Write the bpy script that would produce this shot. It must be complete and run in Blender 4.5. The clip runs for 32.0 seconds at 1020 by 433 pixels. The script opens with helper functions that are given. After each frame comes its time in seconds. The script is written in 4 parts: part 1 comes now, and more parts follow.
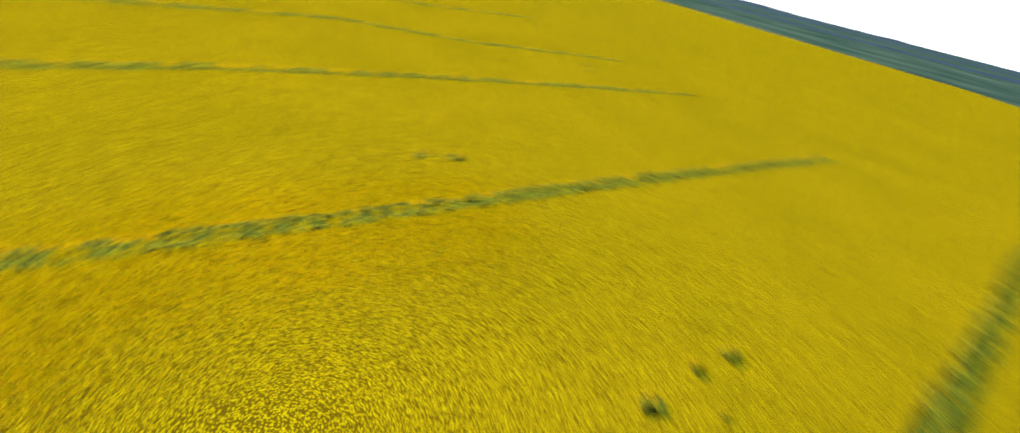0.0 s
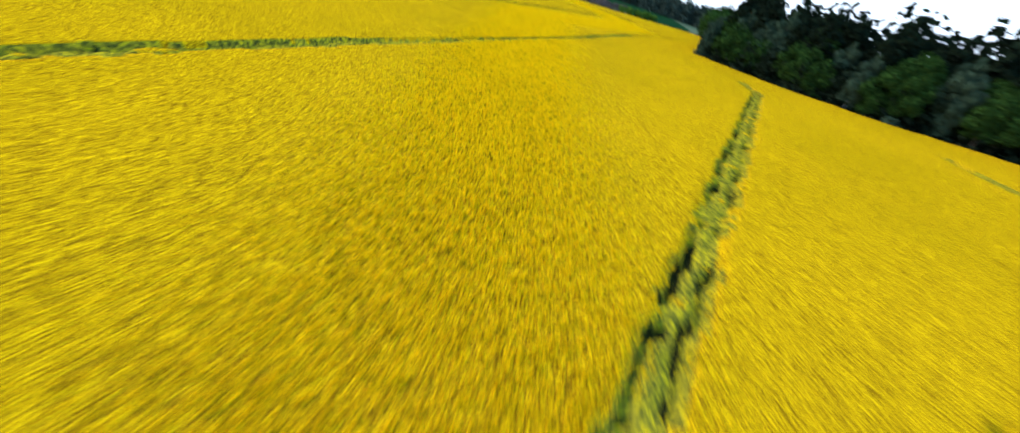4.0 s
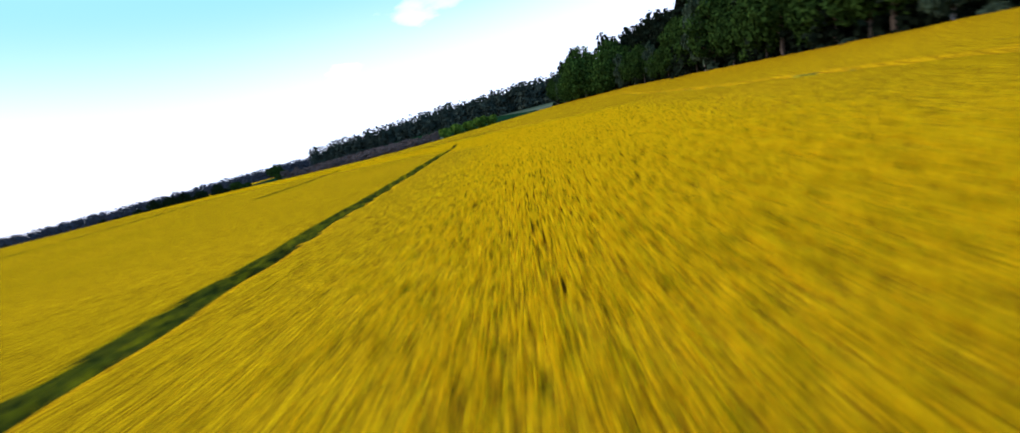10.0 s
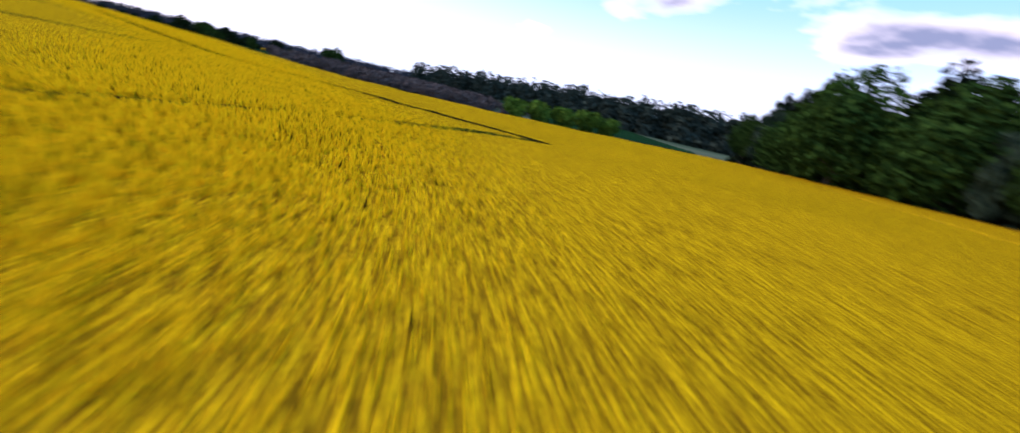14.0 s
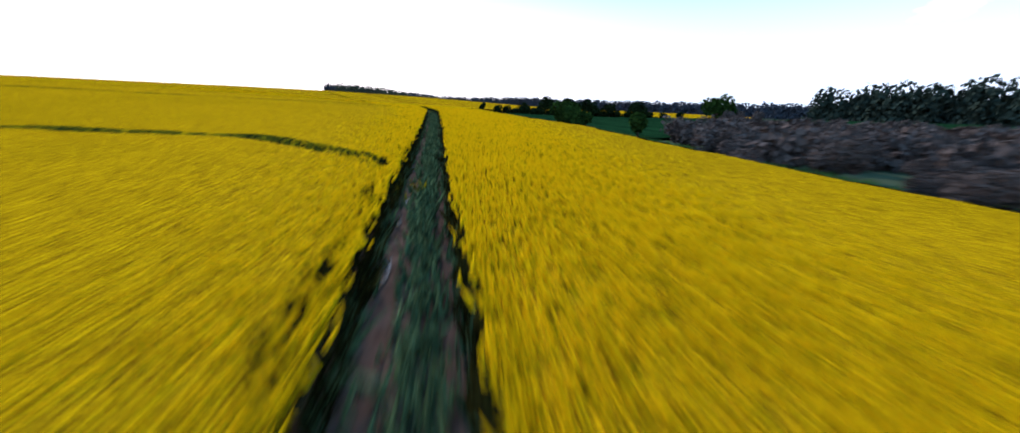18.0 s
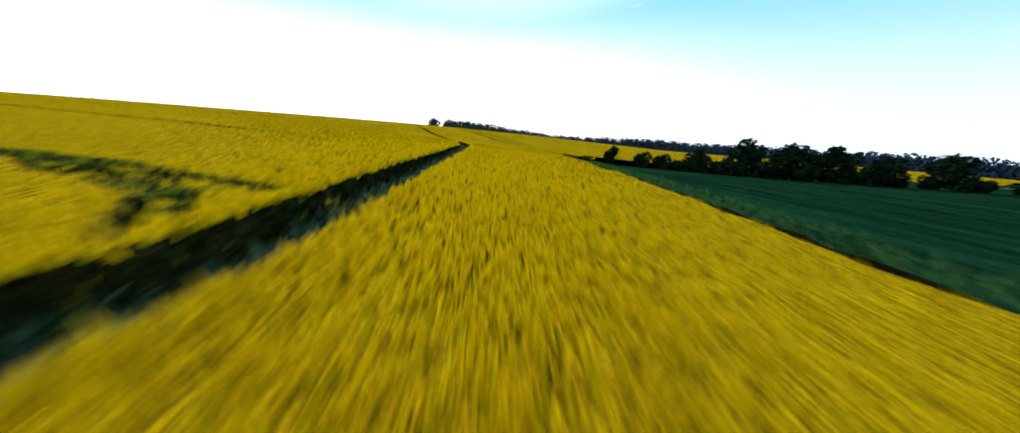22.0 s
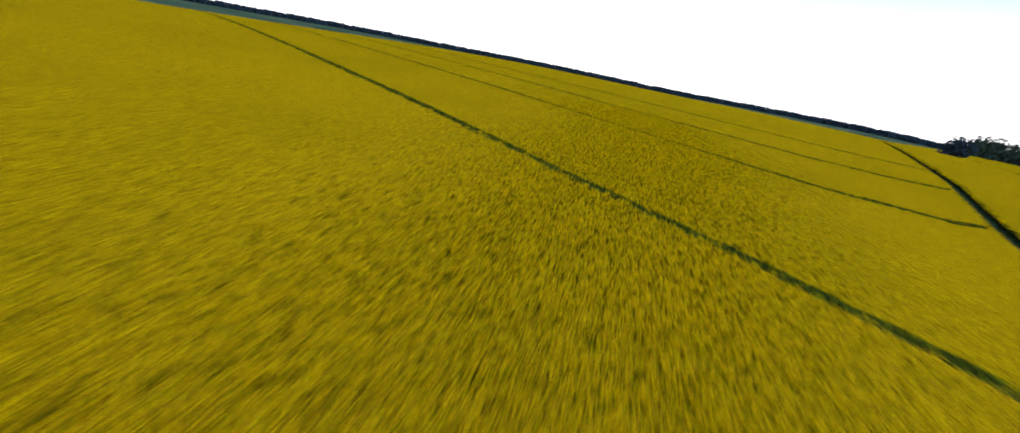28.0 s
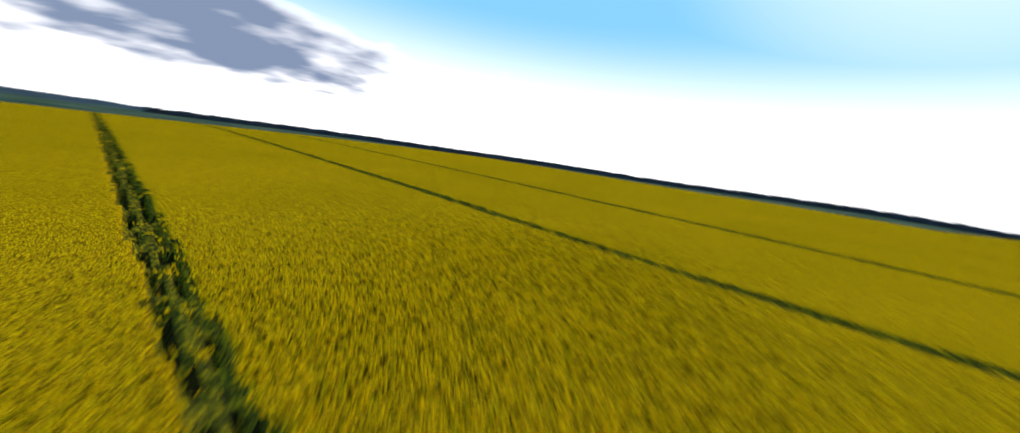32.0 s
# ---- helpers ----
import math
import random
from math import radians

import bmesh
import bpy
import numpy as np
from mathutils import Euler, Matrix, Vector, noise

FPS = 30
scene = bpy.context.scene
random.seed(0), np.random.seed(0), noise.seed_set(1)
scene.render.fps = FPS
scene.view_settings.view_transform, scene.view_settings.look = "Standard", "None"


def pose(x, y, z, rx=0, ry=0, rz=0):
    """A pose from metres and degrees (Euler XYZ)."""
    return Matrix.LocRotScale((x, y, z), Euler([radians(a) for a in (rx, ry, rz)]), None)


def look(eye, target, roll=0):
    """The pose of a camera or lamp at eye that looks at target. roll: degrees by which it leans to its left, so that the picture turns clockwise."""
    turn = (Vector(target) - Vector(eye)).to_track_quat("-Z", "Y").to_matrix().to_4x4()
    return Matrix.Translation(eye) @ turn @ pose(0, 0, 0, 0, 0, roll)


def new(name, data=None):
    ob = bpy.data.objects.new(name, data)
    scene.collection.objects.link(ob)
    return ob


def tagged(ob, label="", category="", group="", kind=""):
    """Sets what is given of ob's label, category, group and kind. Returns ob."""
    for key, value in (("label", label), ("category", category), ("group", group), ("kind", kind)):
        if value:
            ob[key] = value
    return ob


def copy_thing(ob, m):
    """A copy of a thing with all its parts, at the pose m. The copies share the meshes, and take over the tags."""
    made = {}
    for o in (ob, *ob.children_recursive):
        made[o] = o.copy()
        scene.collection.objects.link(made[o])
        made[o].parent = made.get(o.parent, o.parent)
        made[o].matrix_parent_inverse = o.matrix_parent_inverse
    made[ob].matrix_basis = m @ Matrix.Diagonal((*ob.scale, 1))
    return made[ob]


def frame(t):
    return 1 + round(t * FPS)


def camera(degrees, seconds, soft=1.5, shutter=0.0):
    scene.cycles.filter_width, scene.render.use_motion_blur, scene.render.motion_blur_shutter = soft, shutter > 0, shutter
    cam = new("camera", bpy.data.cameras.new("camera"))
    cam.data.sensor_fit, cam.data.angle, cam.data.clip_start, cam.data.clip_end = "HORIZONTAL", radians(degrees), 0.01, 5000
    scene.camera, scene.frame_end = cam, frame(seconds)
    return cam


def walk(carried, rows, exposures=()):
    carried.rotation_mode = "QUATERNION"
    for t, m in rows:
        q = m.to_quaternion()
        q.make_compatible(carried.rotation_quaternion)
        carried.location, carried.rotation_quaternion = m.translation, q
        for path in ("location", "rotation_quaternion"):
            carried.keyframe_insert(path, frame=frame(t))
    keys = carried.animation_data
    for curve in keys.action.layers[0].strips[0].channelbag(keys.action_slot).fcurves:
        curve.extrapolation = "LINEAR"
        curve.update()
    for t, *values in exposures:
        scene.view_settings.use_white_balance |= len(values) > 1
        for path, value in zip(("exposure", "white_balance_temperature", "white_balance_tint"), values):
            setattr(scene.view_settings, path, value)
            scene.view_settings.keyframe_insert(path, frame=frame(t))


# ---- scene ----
# ---- camera and its walk ----
cam = camera(104.36, 32.0, soft=1.45, shutter=0.85)
# seconds, place in metres, turn to the left from +y, tilt and lean in degrees
PATH = [
    (0.0, 0.00, 0.02, 17.68, -131.89, -34.22, 14.09),
    (0.5, 3.69, -5.55, 17.27, -100.07, -39.56, 16.92),
    (1.0, 7.95, -10.10, 17.42, -69.56, -43.76, 18.40),
    (1.5, 12.43, -13.47, 17.76, -44.84, -46.00, 19.30),
    (2.0, 17.46, -14.04, 17.17, -25.47, -46.47, 21.37),
    (2.5, 21.32, -11.92, 15.93, -10.80, -45.50, 22.47),
    (3.0, 23.32, -7.74, 14.42, 0.67, -43.10, 22.21),
    (3.5, 23.90, -1.89, 11.69, 10.69, -37.92, 19.82),
    (4.0, 23.16, 5.52, 8.58, 19.88, -32.22, 16.51),
    (4.5, 21.02, 14.47, 6.22, 26.76, -27.04, 13.17),
    (5.0, 16.20, 24.17, 4.46, 30.34, -23.12, 9.42),
    (5.5, 9.99, 34.18, 3.24, 31.27, -20.26, 5.43),
    (6.0, 3.38, 44.35, 2.48, 30.15, -18.24, 1.38),
    (6.5, -2.72, 54.62, 2.18, 27.60, -16.86, -2.59),
    (7.0, -7.32, 64.88, 2.36, 24.26, -15.89, -6.28),
    (7.5, -10.44, 75.25, 1.69, 20.23, -15.07, -10.07),
    (8.0, -13.45, 86.12, 1.49, 16.12, -14.73, -13.82),
    (8.5, -16.52, 97.14, 1.48, 12.49, -14.66, -17.27),
    (9.0, -19.52, 108.05, 1.48, 9.09, -14.86, -18.98),
    (9.5, -21.64, 118.63, 1.27, 5.55, -15.00, -19.31),
    (10.0, -22.44, 128.76, 0.99, 2.92, -14.77, -15.90),
    (10.5, -21.73, 138.46, 0.60, 1.45, -14.59, -10.78),
    (11.0, -20.12, 148.18, 0.33, 1.02, -14.50, -5.22),
    (11.5, -18.53, 158.13, 0.40, 1.34, -14.87, -1.76),
    (12.0, -17.16, 168.43, 0.35, 2.25, -15.34, 0.43),
    (12.5, -16.11, 178.88, -0.08, 3.58, -15.61, 1.96),
    (13.0, -15.79, 189.32, -0.35, 6.10, -15.60, 3.75),
    (13.5, -16.31, 198.76, -0.82, 10.36, -15.62, 7.18),
    (14.0, -18.39, 206.46, -1.07, 16.32, -15.52, 12.26),
    (14.5, -23.08, 211.90, -1.07, 23.94, -15.41, 18.93),
    (15.0, -29.71, 216.41, -1.03, 32.02, -15.53, 24.68),
    (15.5, -36.65, 221.04, -0.61, 40.00, -15.89, 26.35),
    (16.0, -43.52, 226.30, -0.15, 47.55, -16.12, 24.07),
    (16.5, -50.48, 231.74, 0.31, 54.15, -16.20, 19.12),
    (17.0, -57.75, 236.92, 0.71, 59.28, -16.11, 12.78),
    (17.5, -65.61, 241.46, 1.00, 62.42, -15.82, 6.34),
    (18.0, -74.34, 244.98, 1.11, 63.06, -15.29, 1.48),
    (18.5, -83.26, 248.87, 0.93, 63.82, -14.52, -1.30),
    (19.0, -91.49, 252.89, 0.57, 65.61, -14.08, -1.59),
    (19.5, -99.32, 256.49, 0.58, 68.37, -13.47, 0.33),
    (20.0, -107.65, 260.01, 1.00, 71.20, -13.30, 3.06),
    (20.5, -115.95, 263.15, 1.40, 73.90, -12.99, 4.45),
    (21.0, -124.09, 266.00, 1.70, 76.09, -12.40, 5.15),
    (21.5, -132.06, 268.00, 1.96, 77.58, -11.35, 4.87),
    (22.0, -139.76, 269.30, 2.42, 78.55, -10.60, 3.60),
    (22.5, -147.21, 270.20, 3.42, 78.96, -9.80, 1.88),
    (23.0, -154.82, 270.82, 4.60, 79.33, -9.59, 1.35),
    (23.5, -162.87, 272.11, 5.55, 80.28, -9.43, 2.96),
    (24.0, -171.50, 272.92, 6.26, 82.43, -9.72, 4.99),
    (24.5, -179.96, 273.84, 6.78, 86.66, -10.48, 7.58),
    (25.0, -188.74, 273.75, 7.82, 91.66, -11.63, 9.75),
    (25.5, -197.63, 273.25, 8.06, 98.58, -13.02, 11.81),
    (26.0, -206.44, 272.50, 9.27, 107.48, -15.17, 13.38),
    (26.5, -215.61, 269.99, 9.78, 116.89, -17.58, 14.86),
    (27.0, -225.85, 265.68, 10.89, 124.28, -19.39, 15.01),
    (27.5, -236.48, 260.44, 12.13, 129.44, -20.53, 13.93),
    (28.0, -247.08, 254.96, 13.08, 132.12, -20.95, 11.74),
    (28.5, -257.24, 249.91, 13.27, 132.10, -20.59, 8.54),
    (29.0, -266.33, 246.08, 12.17, 129.15, -19.39, 4.44),
    (29.5, -274.81, 243.14, 11.18, 125.45, -18.28, 1.03),
    (30.0, -285.18, 240.16, 11.20, 121.54, -17.15, -1.29),
    (30.5, -295.12, 236.46, 11.38, 118.70, -15.46, -2.37),
    (31.0, -303.81, 231.90, 11.87, 118.94, -13.07, -0.92),
    (31.5, -310.94, 226.40, 12.58, 123.53, -9.96, 3.37),
    (32.0, -317.34, 220.15, 13.77, 134.55, -7.78, 8.86),
]


def flown(x, y, z, yaw, pitch, roll):
    yaw, pitch = radians(yaw), radians(pitch)
    ahead = Vector((-math.sin(yaw) * math.cos(pitch), math.cos(yaw) * math.cos(pitch), math.sin(pitch)))
    return look((x, y, z), Vector((x, y, z)) + ahead, roll)

# seconds, stops, white balance: the clip is pinker at first and neutral later
EXPOSURES = [(0.0, 0.18, 6500, 11), (2.0, 0.32, 6500, 12), (4.5, 0.58, 6500, 17), (7.0, 0.24, 6500, 20), (11.0, -0.1, 6500, 32), (13.0, -0.12, 6500, 38), (18.0, -0.1, 6500, 24), (21.0, -0.2, 6500, 19), (24.0, -0.55, 6500, 9), (26.0, -0.9, 6500, 10), (28.0, -0.45, 6500, 14), (30.0, -0.38, 6500, 16), (32.0, -0.53, 6500, 12)]
walk(cam, [(t, flown(*row)) for t, *row in PATH], EXPOSURES)

# ---- the lie of the land ----
CROP = 1.3
LAND_BASE = -11.10
SWELL_X0, SWELL_Y0, SWELL_STEP, SWELL_SIZE = -617.40, -88.20, 110.25, 91.14
SWELLS = [
    (4.0, 5.7, 5.8, 4.0, 2.7, 2.3, 1.9, 2.8, 3.5),
    (5.2, 6.6, 5.8, 3.7, 4.0, 2.7, 1.1, 3.5, 5.3),
    (5.8, 6.2, 4.5, 3.1, 5.7, 0.9, 1.8, 5.9, 6.7),
    (4.9, 6.2, 5.4, 1.6, 4.9, -0.8, 0.1, 4.4, 5.6),
    (3.2, 5.4, 5.1, 0.3, 2.7, 2.3, 3.2, 3.3, 3.2),
    (1.5, 2.6, 2.3, 0.3, 0.3, -0.8, -0.8, 0.2, 1.0),
    (-0.1, -0.1, -0.4, -0.9, -2.5, -4.1, -4.1, -2.6, -0.9),
]
# ---- world, sun, exposure ----
SUN_YAW, SUN_EL = 86.0, 38.0          # a veiled sun stands in the west, above the far end of the long track
CLEAR_YAW = 8.0
sun_dir = Vector((-math.sin(radians(SUN_YAW)) * math.cos(radians(SUN_EL)), math.cos(radians(SUN_YAW)) * math.cos(radians(SUN_EL)), math.sin(radians(SUN_EL))))
world = bpy.data.worlds.new("hazy_spring_sky")
scene.world = world
world.use_nodes = True
wn, wl = world.node_tree.nodes, world.node_tree.links
sky = wn.new("ShaderNodeTexSky")
sky.sky_type, sky.sun_disc = "NISHITA", False
sky.sun_elevation, sky.sun_rotation = radians(SUN_EL), radians(-SUN_YAW)
sky.air_density, sky.dust_density, sky.ozone_density = 1.2, 0.6, 2.5
coord = wn.new("ShaderNodeTexCoord")
sep = wn.new("ShaderNodeSeparateXYZ")
wl.new(coord.outputs["Generated"], sep.inputs[0])
# thin bright cloud: flattened dome coordinates, so that the clouds lie in layers
flat = wn.new("ShaderNodeVectorMath"); flat.operation = "DIVIDE"
lift = wn.new("ShaderNodeMath"); lift.operation = "ADD"; lift.inputs[1].default_value = 0.16
wl.new(sep.outputs["Z"], lift.inputs[0])
comb = wn.new("ShaderNodeCombineXYZ")
for s in "XYZ":
    wl.new(lift.outputs[0], comb.inputs[s])
wl.new(coord.outputs["Generated"], flat.inputs[0]); wl.new(comb.outputs[0], flat.inputs[1])
cloud = wn.new("ShaderNodeTexNoise")
cloud.inputs["Scale"].default_value, cloud.inputs["Detail"].default_value, cloud.inputs["Roughness"].default_value = 1.7, 6, 0.52
wl.new(flat.outputs[0], cloud.inputs["Vector"])
def bank(yaw, el, wide, tall, amount, below):
    """Where a bank of cloud stands in the sky: added to the noise that shapes it."""
    d = (-math.sin(radians(yaw)) * math.cos(radians(el)), math.cos(radians(yaw)) * math.cos(radians(el)), math.sin(radians(el)))
    off = wn.new("ShaderNodeVectorMath"); off.operation = "SUBTRACT"; off.inputs[1].default_value = d
    wl.new(coord.outputs["Generated"], off.inputs[0])
    sc = wn.new("ShaderNodeVectorMath"); sc.operation = "MULTIPLY"; sc.inputs[1].default_value = (1 / wide, 1 / wide, 1 / tall)
    wl.new(off.outputs[0], sc.inputs[0])
    ln = wn.new("ShaderNodeVectorMath"); ln.operation = "LENGTH"
    wl.new(sc.outputs[0], ln.inputs[0])
    mr = wn.new("ShaderNodeMapRange"); mr.interpolation_type = "SMOOTHSTEP"
    mr.inputs["From Min"].default_value, mr.inputs["From Max"].default_value = 0.0, 1.0
    mr.inputs["To Min"].default_value, mr.inputs["To Max"].default_value = amount, 0.0
    wl.new(ln.outputs["Value"], mr.inputs["Value"])
    add = wn.new("ShaderNodeMath"); add.operation = "ADD"
    wl.new(below, add.inputs[0]); wl.new(mr.outputs[0], add.inputs[1])
    return add.outputs[0]


crisp = wn.new("ShaderNodeMapRange"); crisp.clamp = False
crisp.inputs["From Min"].default_value, crisp.inputs["From Max"].default_value = 0.2, 0.8
crisp.inputs["To Min"].default_value, crisp.inputs["To Max"].default_value = 0.0, 1.0
wl.new(cloud.outputs["Fac"], crisp.inputs["Value"])
dense = crisp.outputs[0]
for where in ((172, 9.5, 0.60, 0.145, 0.9), (178, 7.2, 0.30, 0.04, 0.14), (140, 17, 0.25, 0.05, 0.26), (-26, 13.5, 0.44, 0.095, 0.5), (-9, 18, 0.24, 0.09, 0.36), (4, 15, 0.2, 0.06, 0.36), (20, 10, 0.14, 0.05, 0.26), (126, 12, 0.08, 0.02, 0.26)):
    dense = bank(*where, dense)
cover = wn.new("ShaderNodeMapRange")
cover.inputs["From Min"].default_value, cover.inputs["From Max"].default_value = 0.75, 1.06
wl.new(dense, cover.inputs["Value"])
shade = wn.new("ShaderNodeTexNoise")
shade.inputs["Scale"].default_value, shade.inputs["Detail"].default_value = 1.6, 5
wl.new(flat.outputs[0], shade.inputs["Vector"])
tone = wn.new("ShaderNodeValToRGB")
tone.color_ramp.elements[0].position, tone.color_ramp.elements[0].color = 0.70, (25, 25, 25.5, 1)
tone.color_ramp.elements[1].position, tone.color_ramp.elements[1].color = 0.99, (4.1, 5.4, 8.0, 1)
blend = wn.new("ShaderNodeMath"); blend.operation = "MULTIPLY_ADD"; blend.inputs[1].default_value = 0.35
wl.new(shade.outputs["Fac"], blend.inputs[0])
less = wn.new("ShaderNodeMath"); less.operation = "MULTIPLY_ADD"; less.inputs[1].default_value, less.inputs[2].default_value = 0.62, 0.06
wl.new(dense, less.inputs[0]); wl.new(less.outputs[0], blend.inputs[2])
wl.new(blend.outputs[0], tone.inputs["Fac"])
haze = wn.new("ShaderNodeMapRange")
haze.interpolation_type = "SMOOTHSTEP"
haze.inputs["From Min"].default_value, haze.inputs["From Max"].default_value = 0.07, 0.34
haze.inputs["To Min"].default_value, haze.inputs["To Max"].default_value = 1.0, 0.0
wl.new(sep.outputs["Z"], haze.inputs["Value"])
mixc = wn.new("ShaderNodeMix"); mixc.data_type = "RGBA"
wl.new(cover.outputs[0], mixc.inputs["Factor"]); wl.new(tone.outputs[0], mixc.inputs["B"])
mixh = wn.new("ShaderNodeMix"); mixh.data_type = "RGBA"
# the low haze is white round the sun and clearer and bluer towards the north
north = wn.new("ShaderNodeVectorMath"); north.operation = "DOT_PRODUCT"
north.inputs[1].default_value = (-math.sin(radians(CLEAR_YAW)), math.cos(radians(CLEAR_YAW)), 0)
wl.new(coord.outputs["Generated"], north.inputs[0])
glow = wn.new("ShaderNodeMapRange"); glow.interpolation_type = "SMOOTHSTEP"
glow.inputs["From Min"].default_value, glow.inputs["From Max"].default_value = 0.30, 0.92
glow.inputs["To Min"].default_value, glow.inputs["To Max"].default_value = 1.0, 0.0
wl.new(north.outputs["Value"], glow.inputs["Value"])
thick = wn.new("ShaderNodeMath"); thick.operation = "MULTIPLY_ADD"
thick.inputs[1].default_value, thick.inputs[2].default_value = 0.27, 0.73
wl.new(glow.outputs[0], thick.inputs[0])
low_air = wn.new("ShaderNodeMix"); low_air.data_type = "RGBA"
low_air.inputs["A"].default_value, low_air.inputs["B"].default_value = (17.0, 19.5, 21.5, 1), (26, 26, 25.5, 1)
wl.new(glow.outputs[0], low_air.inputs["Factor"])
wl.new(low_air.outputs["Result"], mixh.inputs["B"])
# milky spring air lightens the blue
pale = wn.new("ShaderNodeMix"); pale.data_type = "RGBA"
pale.inputs["Factor"].default_value, pale.inputs["B"].default_value = 0.85, (4.6, 12.6, 20.8, 1)
wl.new(sky.outputs[0], pale.inputs["A"])
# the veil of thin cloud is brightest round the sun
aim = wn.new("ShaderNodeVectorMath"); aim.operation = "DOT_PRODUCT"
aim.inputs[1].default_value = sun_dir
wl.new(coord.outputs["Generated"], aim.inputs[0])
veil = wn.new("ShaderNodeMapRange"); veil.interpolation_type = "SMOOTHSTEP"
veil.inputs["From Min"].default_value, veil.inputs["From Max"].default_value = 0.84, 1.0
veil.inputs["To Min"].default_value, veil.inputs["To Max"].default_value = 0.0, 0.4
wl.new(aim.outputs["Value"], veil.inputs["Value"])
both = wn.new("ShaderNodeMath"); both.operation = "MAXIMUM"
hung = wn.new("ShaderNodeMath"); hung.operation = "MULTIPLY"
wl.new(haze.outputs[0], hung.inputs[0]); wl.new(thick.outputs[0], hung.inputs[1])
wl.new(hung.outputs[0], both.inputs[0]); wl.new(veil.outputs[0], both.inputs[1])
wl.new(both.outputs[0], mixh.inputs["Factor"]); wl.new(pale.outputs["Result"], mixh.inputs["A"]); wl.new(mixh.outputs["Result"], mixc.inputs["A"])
bg = wn["Background"]
bg.inputs["Strength"].default_value = 0.085
wl.new(mixc.outputs["Result"], bg.inputs["Color"])
lamp = bpy.data.lights.new("sun", "SUN")
lamp.energy, lamp.angle, lamp.color = 3.2, radians(9.0), (1.0, 0.88, 0.70)
sun = new("sun", lamp)
sun.matrix_world = look(sun_dir * 500, (0, 0, 0))

# ---- materials ----
def material(name, rough=0.9):
    m = bpy.data.materials.new(name)
    m.use_nodes = True
    b = m.node_tree.nodes["Principled BSDF"]
    b.inputs["Roughness"].default_value = rough
    b.inputs["Specular IOR Level"].default_value = 0.0
    return m, m.node_tree.nodes, m.node_tree.links, b


def noise_of(nodes, links, scale, detail=3, kind="noise", vector=None):
    if kind == "noise":
        n = nodes.new("ShaderNodeTexNoise"); n.inputs["Detail"].default_value = detail
    else:
        n = nodes.new("ShaderNodeTexVoronoi")
    n.inputs["Scale"].default_value = scale
    if vector is None:
        g = nodes.new("ShaderNodeNewGeometry"); vector = g.outputs["Position"]
    links.new(vector, n.inputs["Vector"])
    return n


def ramp_of(nodes, links, source, stops):
    r = nodes.new("ShaderNodeValToRGB")
    while len(r.color_ramp.elements) < len(stops):
        r.color_ramp.elements.new(0.5)
    for e, (p, c) in zip(r.color_ramp.elements, stops):
        e.position, e.color = p, (*c, 1)
    links.new(source, r.inputs["Fac"])
    return r


def mix_of(nodes, links, a, b, fac, kind="MIX"):
    m = nodes.new("ShaderNodeMix"); m.data_type = "RGBA"; m.blend_type = kind
    for socket, value in (("Factor", fac), ("A", a), ("B", b)):
        if isinstance(value, (int, float)):
            m.inputs[socket].default_value = value
        elif isinstance(value, tuple):
            m.inputs[socket].default_value = (*value, 1)
        else:
            links.new(value, m.inputs[socket])
    return m.outputs["Result"]


def bumped(nodes, links, b, source, strength, distance):
    n = nodes.new("ShaderNodeBump")
    n.inputs["Strength"].default_value, n.inputs["Distance"].default_value = strength, distance
    links.new(source, n.inputs["Height"]); links.new(n.outputs[0], b.inputs["Normal"])


def speckled(name, stops, fine, stops_wide, wide, amount=0.5, rough=0.9, bump=0.6, depth=0.05, island=0.0, stretch=None):
    """Colour from fine cells or grain, tinted by patches some metres wide."""
    m, nodes, links, b = material(name, rough)
    v = noise_of(nodes, links, fine, 4)
    c = ramp_of(nodes, links, v.outputs["Fac"], stops).outputs["Color"]
    drawn = None
    if stretch:
        g = nodes.new("ShaderNodeNewGeometry")
        drawn = nodes.new("ShaderNodeVectorMath"); drawn.operation = "MULTIPLY"; drawn.inputs[1].default_value = stretch
        links.new(g.outputs["Position"], drawn.inputs[0]); drawn = drawn.outputs[0]
    w = noise_of(nodes, links, wide, 3, vector=drawn)
    c2 = ramp_of(nodes, links, w.outputs["Fac"], stops_wide).outputs["Color"]
    out = mix_of(nodes, links, c, c2, amount, "MULTIPLY")
    if island:
        g = nodes.new("ShaderNodeNewGeometry")
        d = ramp_of(nodes, links, g.outputs["Random Per Island"], [(0, (1 - island,) * 3), (1, (1, 1, 1))]).outputs["Color"]
        out = mix_of(nodes, links, out, d, 1.0, "MULTIPLY")
    links.new(out, b.inputs["Base Color"])
    if bump:
        bumped(nodes, links, b, v.outputs["Fac"], bump, depth)
    return m


